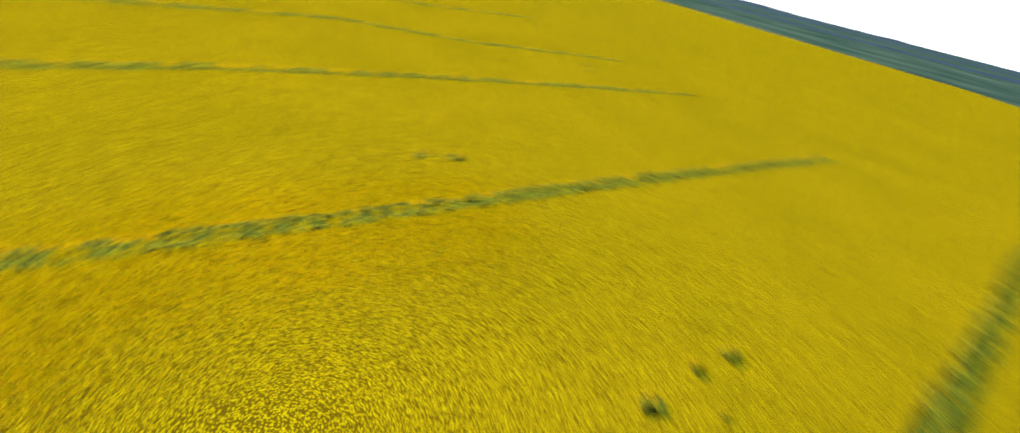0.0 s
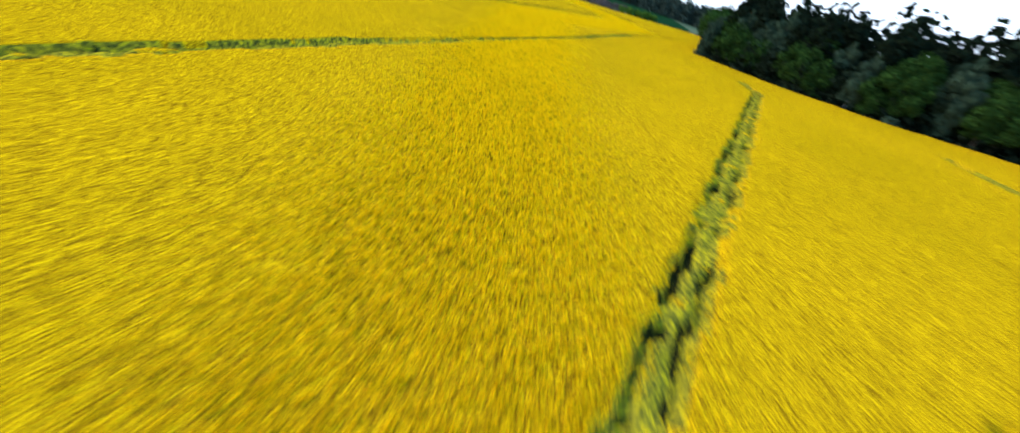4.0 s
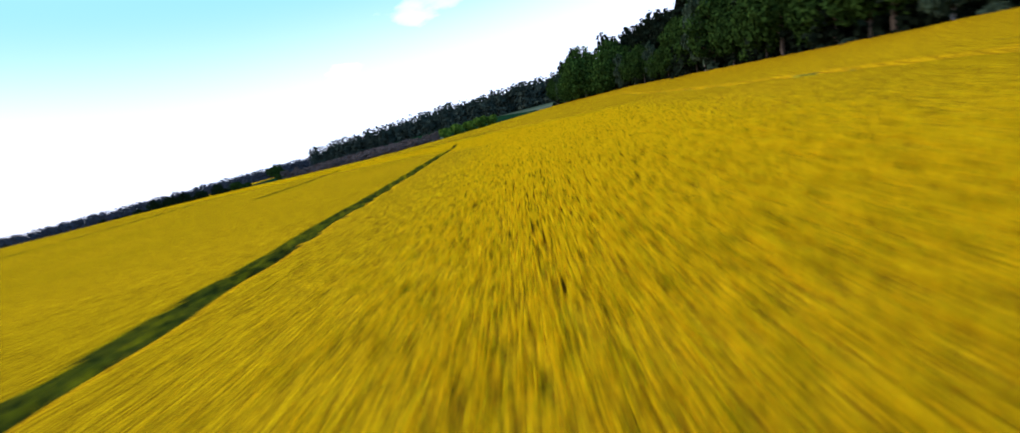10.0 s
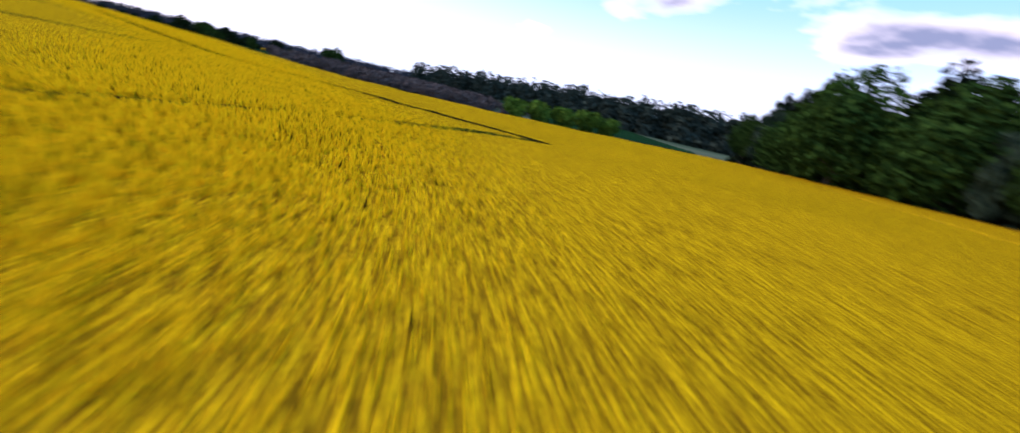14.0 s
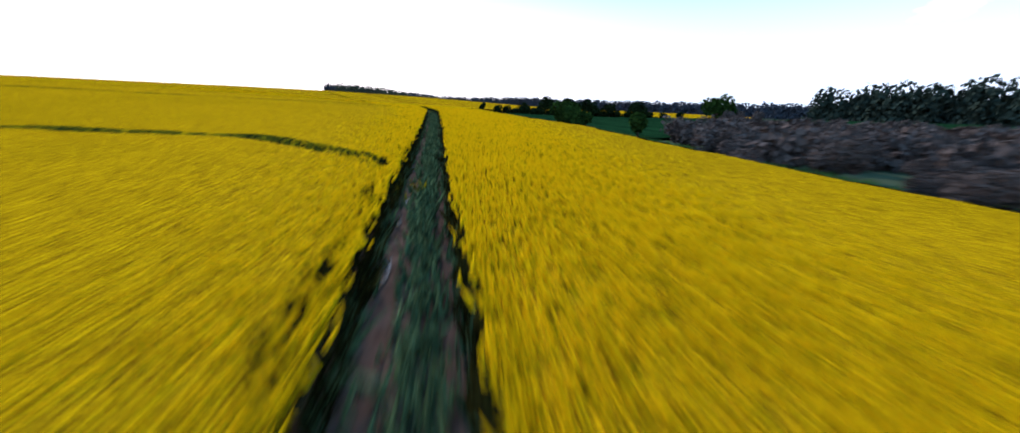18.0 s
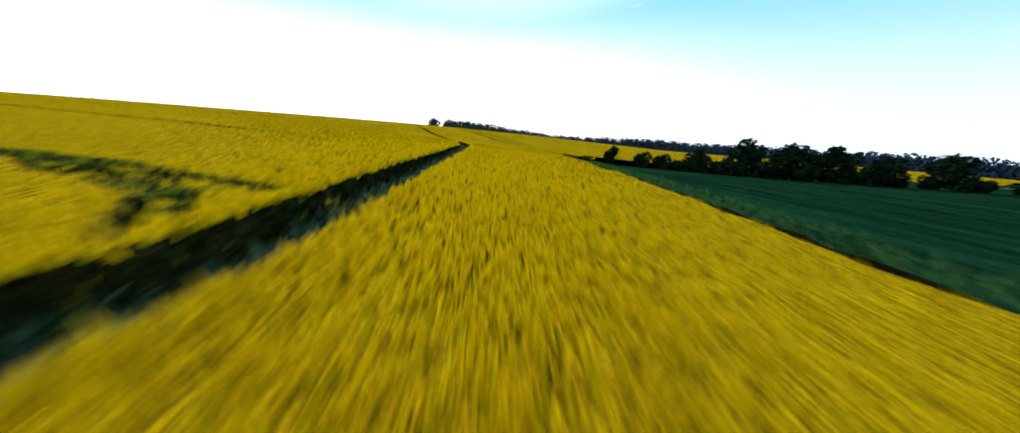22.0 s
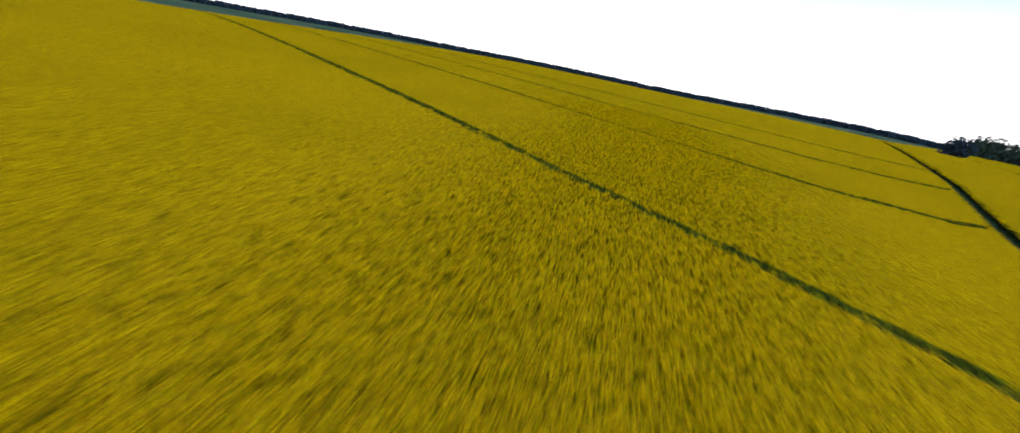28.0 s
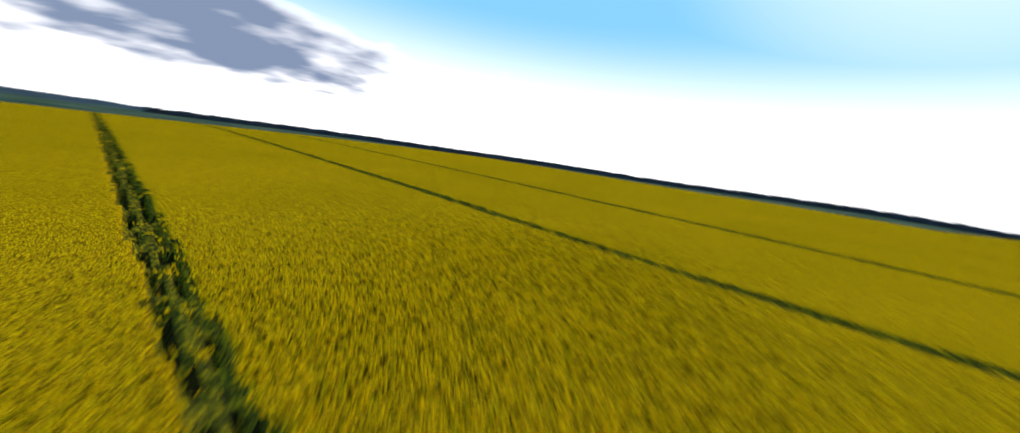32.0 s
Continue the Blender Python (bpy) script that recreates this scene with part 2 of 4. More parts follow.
def rape_material():
    """Flowering tops seen as a sheet: yellow florets, the shaded gaps between them painted brown."""
    m, nodes, links, b = material("rape_flowers", 0.85)
    cells = noise_of(nodes, links, 10.5, kind="cells")
    fine = noise_of(nodes, links, 24, 3)
    rows = noise_of(nodes, links, 7.0, 3)
    wide = noise_of(nodes, links, 0.06, 4)
    add = nodes.new("ShaderNodeMath"); add.operation = "MULTIPLY_ADD"; add.inputs[1].default_value = 0.55
    links.new(fine.outputs["Fac"], add.inputs[0]); links.new(cells.outputs["Distance"], add.inputs[2])
    add2 = nodes.new("ShaderNodeMath"); add2.operation = "MULTIPLY_ADD"; add2.inputs[1].default_value = 0.45
    links.new(rows.outputs["Fac"], add2.inputs[0]); links.new(add.outputs[0], add2.inputs[2])
    c = ramp_of(nodes, links, add2.outputs[0], [(0.58, (0.94, 0.548, 0.002)), (0.80, (0.86, 0.500, 0.002)), (0.97, (0.48, 0.235, 0.002)), (1.12, (0.21, 0.105, 0.003))])
    w = ramp_of(nodes, links, wide.outputs["Fac"], [(0.32, (0.84, 0.87, 0.8)), (0.62, (1, 1, 1))])
    fleck = noise_of(nodes, links, 9.0, 4)
    fl = ramp_of(nodes, links, fleck.outputs["Fac"], [(0.34, (0.62, 0.60, 0.5)), (0.50, (0.93, 0.92, 0.92)), (0.6, (1, 1, 1))])
    tinted = mix_of(nodes, links, c.outputs["Color"], w.outputs["Color"], 0.8, "MULTIPLY")
    links.new(mix_of(nodes, links, tinted, fl.outputs["Color"], 0.55, "MULTIPLY"), b.inputs["Base Color"])
    bumped(nodes, links, b, add2.outputs[0], 0.5, -0.06)
    return m


def head_material(name, dark):
    """Flower heads; a differing share is dark, painting the shaded gaps between them."""
    m, nodes, links, b = material(name, 0.8)
    g = nodes.new("ShaderNodeNewGeometry")
    c = ramp_of(nodes, links, g.outputs["Random Per Island"], [(0.0, (0.05, 0.035, 0.004)), (dark * 0.5, (0.13, 0.09, 0.005)), (dark, (0.44, 0.29, 0.003)), (dark + 0.12, (0.86, 0.58, 0.002)), (1.0, (0.95, 0.69, 0.003))])
    links.new(c.outputs["Color"], b.inputs["Base Color"])
    # petals let light through
    through_petals = nodes.new("ShaderNodeBsdfTranslucent")
    links.new(c.outputs["Color"], through_petals.inputs["Color"])
    both_ways = nodes.new("ShaderNodeMixShader"); both_ways.inputs["Fac"].default_value = 0.62
    links.new(b.outputs[0], both_ways.inputs[1]); links.new(through_petals.outputs[0], both_ways.inputs[2])
    links.new(both_ways.outputs[0], nodes["Material Output"].inputs["Surface"])
    return m


RAPE, HEADS, DARKER_HEADS = rape_material(), head_material("rape_heads", 0.05), head_material("darker_rape_heads", 0.31)
THIN = speckled("thin_rape", [(0.36, (0.040, 0.044, 0.009)), (0.52, (0.19, 0.155, 0.013)), (0.65, (0.50, 0.36, 0.006))], 5.0, [(0.3, (0.7, 0.75, 0.7)), (0.7, (1, 1, 1))], 0.5, bump=0.9, depth=0.1)
# a darker copy of the thin rape, for the western lines
THIN_DARK = speckled("dark_thin_rape", [(0.38, (0.024, 0.026, 0.006)), (0.53, (0.11, 0.092, 0.008)), (0.66, (0.38, 0.25, 0.004))], 5.0, [(0.3, (0.7, 0.75, 0.7)), (0.7, (1, 1, 1))], 0.5, bump=0.9, depth=0.1)
# near-black: the shade deep between dense stalks is put into the colour
SHADED_STEMS = speckled("shaded_rape_stems", [(0.36, (0.005, 0.005, 0.002)), (0.68, (0.038, 0.035, 0.009))], 7, [(0.3, (0.7, 0.75, 0.7)), (0.7, (1, 1, 1))], 0.9, bump=0.9, depth=0.1, island=0.6)
VERGE = speckled("verge_grass", [(0.3, (0.035, 0.090, 0.022)), (0.7, (0.085, 0.20, 0.050))], 6, [(0.3, (0.6, 0.7, 0.7)), (0.7, (1, 1, 1))], 0.4, bump=0.9, depth=0.08, island=0.5)
SOIL = speckled("field_soil", [(0.3, (0.040, 0.025, 0.020)), (0.7, (0.13, 0.082, 0.066))], 3.0, [(0.3, (0.7, 0.7, 0.7)), (0.7, (1, 1, 1))], 0.2, bump=0.8, depth=0.08)
GRASS = speckled("track_grass", [(0.3, (0.036, 0.075, 0.034)), (0.7, (0.115, 0.19, 0.09))], 8, [(0.3, (0.7, 0.8, 0.8)), (0.7, (1, 1, 1))], 0.5, bump=0.9, depth=0.08, island=0.7)
WHEAT = speckled("young_wheat", [(0.3, (0.004, 0.022, 0.009)), (0.7, (0.012, 0.052, 0.018))], 2.5, [(0.36, (0.30, 0.36, 0.42)), (0.62, (1, 1, 1))], 0.5, 0.9, bump=0.7, depth=0.12, stretch=(0.12, 1.0, 1.0))
FAR_LAND = speckled("far_farmland", [(0.35, (0.035, 0.06, 0.035)), (0.65, (0.10, 0.12, 0.07))], 0.011, [(0.3, (0.7, 0.75, 0.85)), (0.7, (1, 1, 1))], 0.0035, bump=0)
BARK = speckled("bark", [(0.3, (0.035, 0.028, 0.022)), (0.7, (0.11, 0.09, 0.07))], 14, [(0.3, (0.7, 0.7, 0.7)), (0.7, (1, 1, 1))], 1.2)
PALE_BARK = speckled("pale_bark", [(0.40, (0.04, 0.036, 0.032)), (0.56, (0.26, 0.245, 0.22))], 5, [(0.3, (0.8, 0.8, 0.8)), (0.7, (1, 1, 1))], 0.8)


def leaf(name, dark, light, vary=0.5):
    m = speckled(name, [(0.3, dark), (0.7, light)], 1.1, [(0.3, (0.75, 0.8, 0.8)), (0.7, (1, 1, 1))], 0.25, 0.8, bump=0, island=vary)
    return m


# the needles' near-black colour also holds the shade inside the wood
LEAVES = [leaf("oak_leaves", (0.010, 0.028, 0.007), (0.038, 0.084, 0.017)), leaf("birch_leaves", (0.022, 0.040, 0.026), (0.060, 0.096, 0.058)),
          leaf("shade_dark_pine_needles", (0.005, 0.009, 0.006), (0.014, 0.024, 0.013)), leaf("bright_leaves", (0.06, 0.13, 0.015), (0.12, 0.22, 0.03))]
FRESH_OAK = leaf("fresh_oak_leaves", (0.014, 0.040, 0.010), (0.055, 0.125, 0.024), 0.65)
SCRUB = leaf("bare_scrub", (0.085, 0.062, 0.056), (0.18, 0.135, 0.120))
TILLED = speckled("tilled_field", [(0.3, (0.10, 0.105, 0.10)), (0.7, (0.17, 0.17, 0.16))], 0.6, [(0.3, (0.75, 0.8, 0.85)), (0.7, (1, 1, 1))], 0.03, bump=0.3, depth=0.05)
PALE_SOIL = speckled("pale_soil", [(0.3, (0.11, 0.078, 0.062)), (0.7, (0.22, 0.165, 0.13))], 4.0, [(0.3, (0.7, 0.7, 0.7)), (0.7, (1, 1, 1))], 0.5, bump=0.6, depth=0.05)
# distance haze is mixed into this leaf colour as pale blue-grey
HAZED_WOOD = leaf("hazed_wood", (0.040, 0.050, 0.066), (0.066, 0.078, 0.098), 0.15)
# leaf colour lightened and greyed for the haze before the hill
HAZED_HILL_WOOD = leaf("hazed_hill_wood", (0.046, 0.060, 0.046), (0.100, 0.120, 0.080), 0.3)
HEDGE_LEAF = leaf("hedge_leaves", (0.006, 0.014, 0.006), (0.022, 0.042, 0.014))
# lighter than the near needles: haze is put into the colour
HAZED_PINE_WOOD = leaf("hazed_pine_wood", (0.024, 0.038, 0.030), (0.050, 0.070, 0.054), 0.25)
# the blue is distance haze painted into the ridge colour
HAZED_RIDGE = speckled("hazed_blue_ridge", [(0.3, (0.045, 0.065, 0.09)), (0.7, (0.075, 0.10, 0.13))], 0.02, [(0.3, (0.8, 0.8, 0.8)), (0.7, (1, 1, 1))], 0.004, bump=0)
water_m, wnod, wlnk, wb = material("puddle_water", 0.12)
wb.inputs["Base Color"].default_value = (0.03, 0.03, 0.035, 1)
wb.inputs["Specular IOR Level"].default_value = 0.35
STONE = speckled("white_stone", [(0.3, (0.5, 0.5, 0.48)), (0.7, (0.75, 0.75, 0.73))], 6, [(0.3, (0.8, 0.8, 0.8)), (0.7, (1, 1, 1))], 1)

# ---- helpers of geometry ----


def link_mesh(name, verts, faces, mats, index=None, parent=None):
    """One mesh object from arrays; faces all have the same number of corners."""
    me = bpy.data.meshes.new(name)
    verts, faces = np.asarray(verts, np.float32), np.asarray(faces, np.int32)
    k = faces.shape[1]
    me.vertices.add(len(verts)); me.vertices.foreach_set("co", verts.ravel())
    me.loops.add(faces.size); me.loops.foreach_set("vertex_index", faces.ravel())
    me.polygons.add(len(faces)); me.polygons.foreach_set("loop_start", np.arange(0, faces.size, k, dtype=np.int32))
    for m in mats if isinstance(mats, (list, tuple)) else [mats]:
        me.materials.append(m)
    if index is not None:
        me.polygons.foreach_set("material_index", np.asarray(index, np.int32))
    me.update(calc_edges=True)
    ob = new(name, me)
    if parent is not None:
        ob.parent = parent
    return ob


def smooth_noise(x, y, size, seed=0):
    """Value noise in the plan, about -1 to 1, with bumps of the given size."""
    u, v = x / size + 37.3 * seed, y / size + 91.7 * seed
    i, j = np.floor(u).astype(np.int64), np.floor(v).astype(np.int64)
    fu, fv = u - i, v - j
    fu, fv = fu * fu * (3 - 2 * fu), fv * fv * (3 - 2 * fv)
    def h(a, b):
        n = (a * 374761393 + b * 668265263 + seed * 982451653) & 0x7FFFFFFF
        n = ((n ^ (n >> 13)) * 1274126177) & 0x7FFFFFFF
        return (n ^ (n >> 16)) % 65536 / 32768.0 - 1
    return (h(i, j) * (1 - fu) + h(i + 1, j) * fu) * (1 - fv) + (h(i, j + 1) * (1 - fu) + h(i + 1, j + 1) * fu) * fv


def land(x, y):
    """Height of the ground: gentle swells of the field, flat far off."""
    x, y = np.asarray(x, float), np.asarray(y, float)
    z = np.full(np.broadcast(x, y).shape, LAND_BASE)
    for r, row in enumerate(SWELLS):
        gy = np.exp(-((y - (SWELL_Y0 + r * SWELL_STEP)) ** 2) / (2 * SWELL_SIZE ** 2))
        for c, a in enumerate(row):
            z = z + a * gy * np.exp(-((x - (SWELL_X0 + c * SWELL_STEP)) ** 2) / (2 * SWELL_SIZE ** 2))
    for cx, cy, sx, sy, a in HILLS:
        z = z + a * np.exp(-((x - cx) ** 2) / (2 * sx * sx) - ((y - cy) ** 2) / (2 * sy * sy))
    return z


def inside(x, y, poly):
    ok = np.zeros(x.shape, bool)
    for (x0, y0), (x1, y1) in zip(poly, poly[1:] + poly[:1]):
        if y0 != y1:
            ok ^= ((y0 > y) != (y1 > y)) & (x < (x1 - x0) * (y - y0) / (y1 - y0) + x0)
    return ok


def from_line(x, y, line):
    """Distance to an open line, and the signed side (left of the way is positive)."""
    best, side = np.full(x.shape, 1e9), np.zeros(x.shape)
    for (x0, y0), (x1, y1) in zip(line, line[1:]):
        dx, dy = x1 - x0, y1 - y0
        n = dx * dx + dy * dy
        s = np.clip(((x - x0) * dx + (y - y0) * dy) / n, 0, 1)
        ex, ey = x - x0 - s * dx, y - y0 - s * dy
        d = np.hypot(ex, ey)
        side = np.where(d < best, np.sign(dx * ey - dy * ex), side)
        best = np.minimum(best, d)
    return best, side


def along(line, step):
    """Points at even steps along a line, with the way at each."""
    out = []
    for (x0, y0), (x1, y1) in zip(line, line[1:]):
        n = max(1, int(math.hypot(x1 - x0, y1 - y0) / step))
        for i in range(n):
            out.append((x0 + (x1 - x0) * i / n, y0 + (y1 - y0) * i / n, math.atan2(y1 - y0, x1 - x0)))
    return out

# ---- the plan ----
HILLS = [(-775, 292, 90, 100, 22), (-640, 640, 150, 120, 8), (-590, 480, 130, 80, 3), (-800, 540, 150, 100, 5), (-90, 445, 130, 60, 9), (-330, 660, 170, 90, 8),
         (-1850, 330, 250, 300, 20), (-1830, -120, 250, 330, 23), (-1480, -700, 300, 330, 25), (-1000, -1180, 420, 300, 20)]
TRACK = [(-27, 238), (-40, 241), (-53, 244), (-69, 243), (-88, 248.3), (-118, 257.3), (-148, 266), (-181, 271.3), (-210, 274.8), (-242, 276.2), (-298, 272), (-330, 268), (-372, 263.5), (-442, 250), (-500, 240)]
NORTH_EDGE = [(-540, 266), (-428, 285), (-342, 295), (-264, 297.5), (-221, 293.5), (-188, 286.8), (-159, 281.5), (-137, 277.7), (-116, 276.7), (-90, 270.5), (-71, 268), (-57, 275), (-41, 283), (-22, 290), (-8, 293)]
WOOD_FRONT = [(1, 322), (4, 296), (12, 278), (19, 256), (19.5, 230), (17, 190), (13.5, 160), (15, 140), (36, 111), (53, 99), (75, 90), (92, 66), (118, 66), (170, 80)]
FIELD = NORTH_EDGE + [(4, 288), (12, 275)] + WOOD_FRONT[3:] + [(260, 90), (350, -10), (450, -100), (530, -340), (400, -560), (60, -570), (-420, -300), (-470, 0), (-470, 165), (-540, 225)]
TRAMLINES = [
    [(126, -160), (104, -50), (99, 30), (97, 52)],
    [(68, -190), (74, -44), (80, -20), (76, 10), (74, 36), (80, 62), (72, 72)],
    [(42.5, -190), (50, -75), (53, -30), (54, 0), (52, 24), (54, 38), (58, 66), (54, 78)],
    [(12, -190), (24.6, 0), (28, 50), (30.5, 88), (28, 97)],
    [(-11.5, -190), (-5.8, 0), (-3.1, 90), (-3.7, 136)],
    [(-3.7, 136), (-1, 172), (3, 205), (8, 233), (5, 262), (-11, 281)],
    [(-31.2, -190), (-31.8, 0), (-32.2, 120), (-33.2, 205), (-34.1, 216), (-33.9, 221), (-32.5, 226), (-29.5, 233), (-26, 237)],
    [(-66.5, 196), (-68, 232), (-71, 240), (-75, 244)],
    [(-106, 190), (-107, 231), (-104, 242), (-97, 247.4), (-91, 249)],
    [(-154, -190), (-154, 0), (-155, 150), (-156.3, 250), (-155.2, 257), (-151.5, 262.4), (-148.2, 264.3), (-145.9, 264.9)],
    [(-155.0, 258.6), (-153.6, 261.8), (-152.6, 264.6), (-153.4, 267)],
    [(-210, -190), (-200.4, 0), (-192.8, 150), (-187.6, 252), (-188, 265), (-192, 272.5)],
    [(-239.8, -190), (-233.2, 0), (-228, 150), (-224.6, 248), (-222, 266), (-217, 273.5), (-211, 275)],
    [(-286.7, -190), (-283.4, 0), (-280.8, 150), (-279.2, 250), (-278, 262), (-272, 273)],
    [(-302.8, -190), (-310.8, 0), (-317.1, 150), (-321.2, 248), (-326, 262), (-333, 268)],
    [(-333.4, -190), (-341, 0), (-347, 150), (-351, 240), (-356, 256), (-362, 264)],
    [(-362, -190), (-370, 0), (-377, 150), (-380, 240), (-386, 260)],
]
NARROW = TRAMLINES[6]
FAINT = TRAMLINES[5]      # hardly driven: pressed down, not cut through
SPRAYED = [(2.9, -24.4), (0.5, -19.8), (32, -16), (31.9, -15.2), (30.9, -18.4), (37, 20), (38, 18.5), (3.4, -21), (3, -16), (61, -67), (65, -69), (64, -122), (-3.7, 137), (-1.5, 138.5)]

# ---- ground to the horizon ----
def spaced(lo, hi, step, far, grow):
    mid = list(np.arange(lo, hi + step, step))
    d, x = step, hi
    up = []
    while x < far:
        d *= grow; x += d; up.append(x)
    d, x = step, lo
    down = []
    while x > -far:
        d *= grow; x -= d; down.append(x)
    return np.array(down[::-1] + mid + up)


def grid_faces(nx, ny):
    i = np.arange(nx * ny).reshape(ny, nx)
    return np.stack([i[:-1, :-1], i[:-1, 1:], i[1:, 1:], i[1:, :-1]], -1).reshape(-1, 4)


gx, gy = spaced(-760, 400, 12, 4400, 1.13), spaced(-330, 700, 12, 4400, 1.13)
GX, GY = np.meshgrid(gx, gy)
ground = link_mesh("ground", np.stack([GX, GY, land(GX, GY)], -1).reshape(-1, 3), grid_faces(len(gx), len(gy)), [SOIL, FAR_LAND])
centre = np.stack([(GX[:-1, :-1] + GX[1:, 1:]) / 2, (GY[:-1, :-1] + GY[1:, 1:]) / 2], -1).reshape(-1, 2)
far_cell = ~inside(centre[:, 0], centre[:, 1], FIELD)
ground.data.polygons.foreach_set("material_index", far_cell.astype(np.int32))
tagged(ground, "rolling farmland of brown soil and far meadows", "ground", kind="structure")

# ---- the rape crop, with its tramlines and track cut through ----
def crop_height(x, y, full=CROP):
    """Height of the crop over the soil; 0 where wheels and the track have cleared it."""
    wob = 0.16 * smooth_noise(x, y, 1.3, 3) + 0.10 * smooth_noise(x, y, 0.45, 4)
    h = full + 0.07 * smooth_noise(x, y, 5.0, 1) + 0.05 * smooth_noise(x, y, 2.2, 2)
    for line in TRAMLINES:
        xs, ys = [p[0] for p in line], [p[1] for p in line]
        near = (x > min(xs) - 3) & (x < max(xs) + 3) & (y > min(ys) - 3) & (y < max(ys) + 3)
        if not near.any():
            continue
        d, side = from_line(x[near], y[near], line)
        d = d + wob[near] * 1.2
        if line is NARROW:
            d = d * 1.45
        worn = 0.5 + 0.5 * smooth_noise(x[near], y[near], 7.0, 6)
        gap = smooth_noise(x[near], y[near], 1.7, 7)
        rut = np.where(gap > 0.5, 0.8, 0.1 + 0.35 * worn)
        low = np.where(d < 0.40, 0.95 + 0.28 * smooth_noise(x[near], y[near], 0.8, 5), np.where(d < 0.74, rut, full))
        if line is NARROW:
            low = np.where(d < 0.78, 0.42 + 0.3 * gap + 0.2 * smooth_noise(x[near], y[near], 0.8, 5), full)
        if line is FAINT:
            low = np.where(d < 0.5, 1.02 + 0.14 * gap, full)
        elif line in TRAMLINES[:5]:
            # in the south the crop has grown back over much of the wheel marks
            soft = np.where(gap > 0.3, 0.95, 0.25 + 0.3 * worn)
            low = np.where(d < 0.52, 0.98 + 0.2 * smooth_noise(x[near], y[near], 0.8, 5), np.where(d < 0.84, soft, full))
        h[near] = np.minimum(h[near], low)
    d, side = from_line(x, y, TRACK)
    # by the puddles the wheels have pushed the southern side further out
    spread = 0.55 * np.exp(-((x + 86) / 11) ** 2) * (side > 0)
    h = np.where(d + 1.1 * wob < 1.26 - 0.55 * np.clip((x + 78) / 40, 0, 1) + spread, 0.0, h)
    for sx, sy in SPRAYED:
        r = np.hypot(x - sx, y - sy) + wob * 3
        h = np.where(r < (0.8 if sx > 30 and sy < -10 else 0.55), np.minimum(h, 0.7), h)
    return h


# the ways along which single flower heads are modelled: skimmed close, and passed higher
LOW_STRETCH = [(22, -14), (24, 4), (4, 45), (-21, 105), (-16, 185), (-35, 221), (-77, 249), (-137, 267), (-190, 274), (-255, 250), (-318, 222)]
HIGH_STRETCH = [(-186, 274), (-255, 250), (-318, 222), (-335, 205)]
CELL, SUB = 2.0, 6
cx, cy = np.meshgrid(np.arange(-540, 532, CELL), np.arange(-572, 300, CELL))
cx, cy = cx.ravel() + CELL / 2, cy.ravel() + CELL / 2
rim = (from_line(cx, cy, NORTH_EDGE + [(2, 287), (9, 275)] + WOOD_FRONT[3:])[0] < 2.0)
keep = inside(cx, cy, FIELD) | rim
cx, cy, rim = cx[keep], cy[keep], rim[keep]
fine = from_line(cx, cy, TRACK)[0] < 3.2
for line in TRAMLINES:
    fine |= (from_line(cx, cy, [p for p in line])[0] < 2.4) & (cy > -90)
for sx, sy in SPRAYED:
    fine |= np.hypot(cx - sx, cy - sy) < 2.6
fine |= rim


def crop_sheet(name, cx, cy, cell, edge=None):
    h = cell / 2
    corner = np.array([(-h, -h), (h, -h), (h, h), (-h, h)])
    key = np.round((np.stack([cx, cy], -1)[:, None] + corner) / (cell / 2)).astype(np.int64)
    flat_key = key.reshape(-1, 2)
    code = flat_key[:, 0] * 4000003 + flat_key[:, 1]
    _, first, inverse = np.unique(code, return_index=True, return_inverse=True)
    x, y = (flat_key[first] * (cell / 2)).T.astype(float)
    hh = crop_height(x, y)
    faces = inverse.reshape(-1, 4)
    return x, y, hh, faces


def canopy_drop(x, y):
    """How far the close leafy canopy lies under the flower tops, where single heads are modelled."""
    near = np.minimum(from_line(x, y, LOW_STRETCH)[0] / 13.0, from_line(x, y, HIGH_STRETCH)[0] / 30.0)
    return 0.25 * np.clip(1.3 - 1.25 * near, 0, 1)


parts = []
x, y, hh, faces = crop_sheet("coarse", cx[~fine], cy[~fine], CELL)
parts.append((x, y, np.maximum(hh, 1.12), faces))
sub = (np.arange(SUB) + 0.5) / SUB * CELL - CELL / 2
fx = (cx[fine][:, None, None] + sub[None, None, :] + 0 * sub[None, :, None]).ravel()
fy = (cy[fine][:, None, None] + sub[None, :, None] + 0 * sub[None, None, :]).ravel()
ok = inside(fx, fy, FIELD)
x, y, hh, faces = crop_sheet("fine", fx[ok], fy[ok], CELL / SUB)
gone = (hh[faces] <= 0.02).all(1)
parts.append((x, y, hh, faces[~gone]))
V, F, M, base = [], [], [], 0
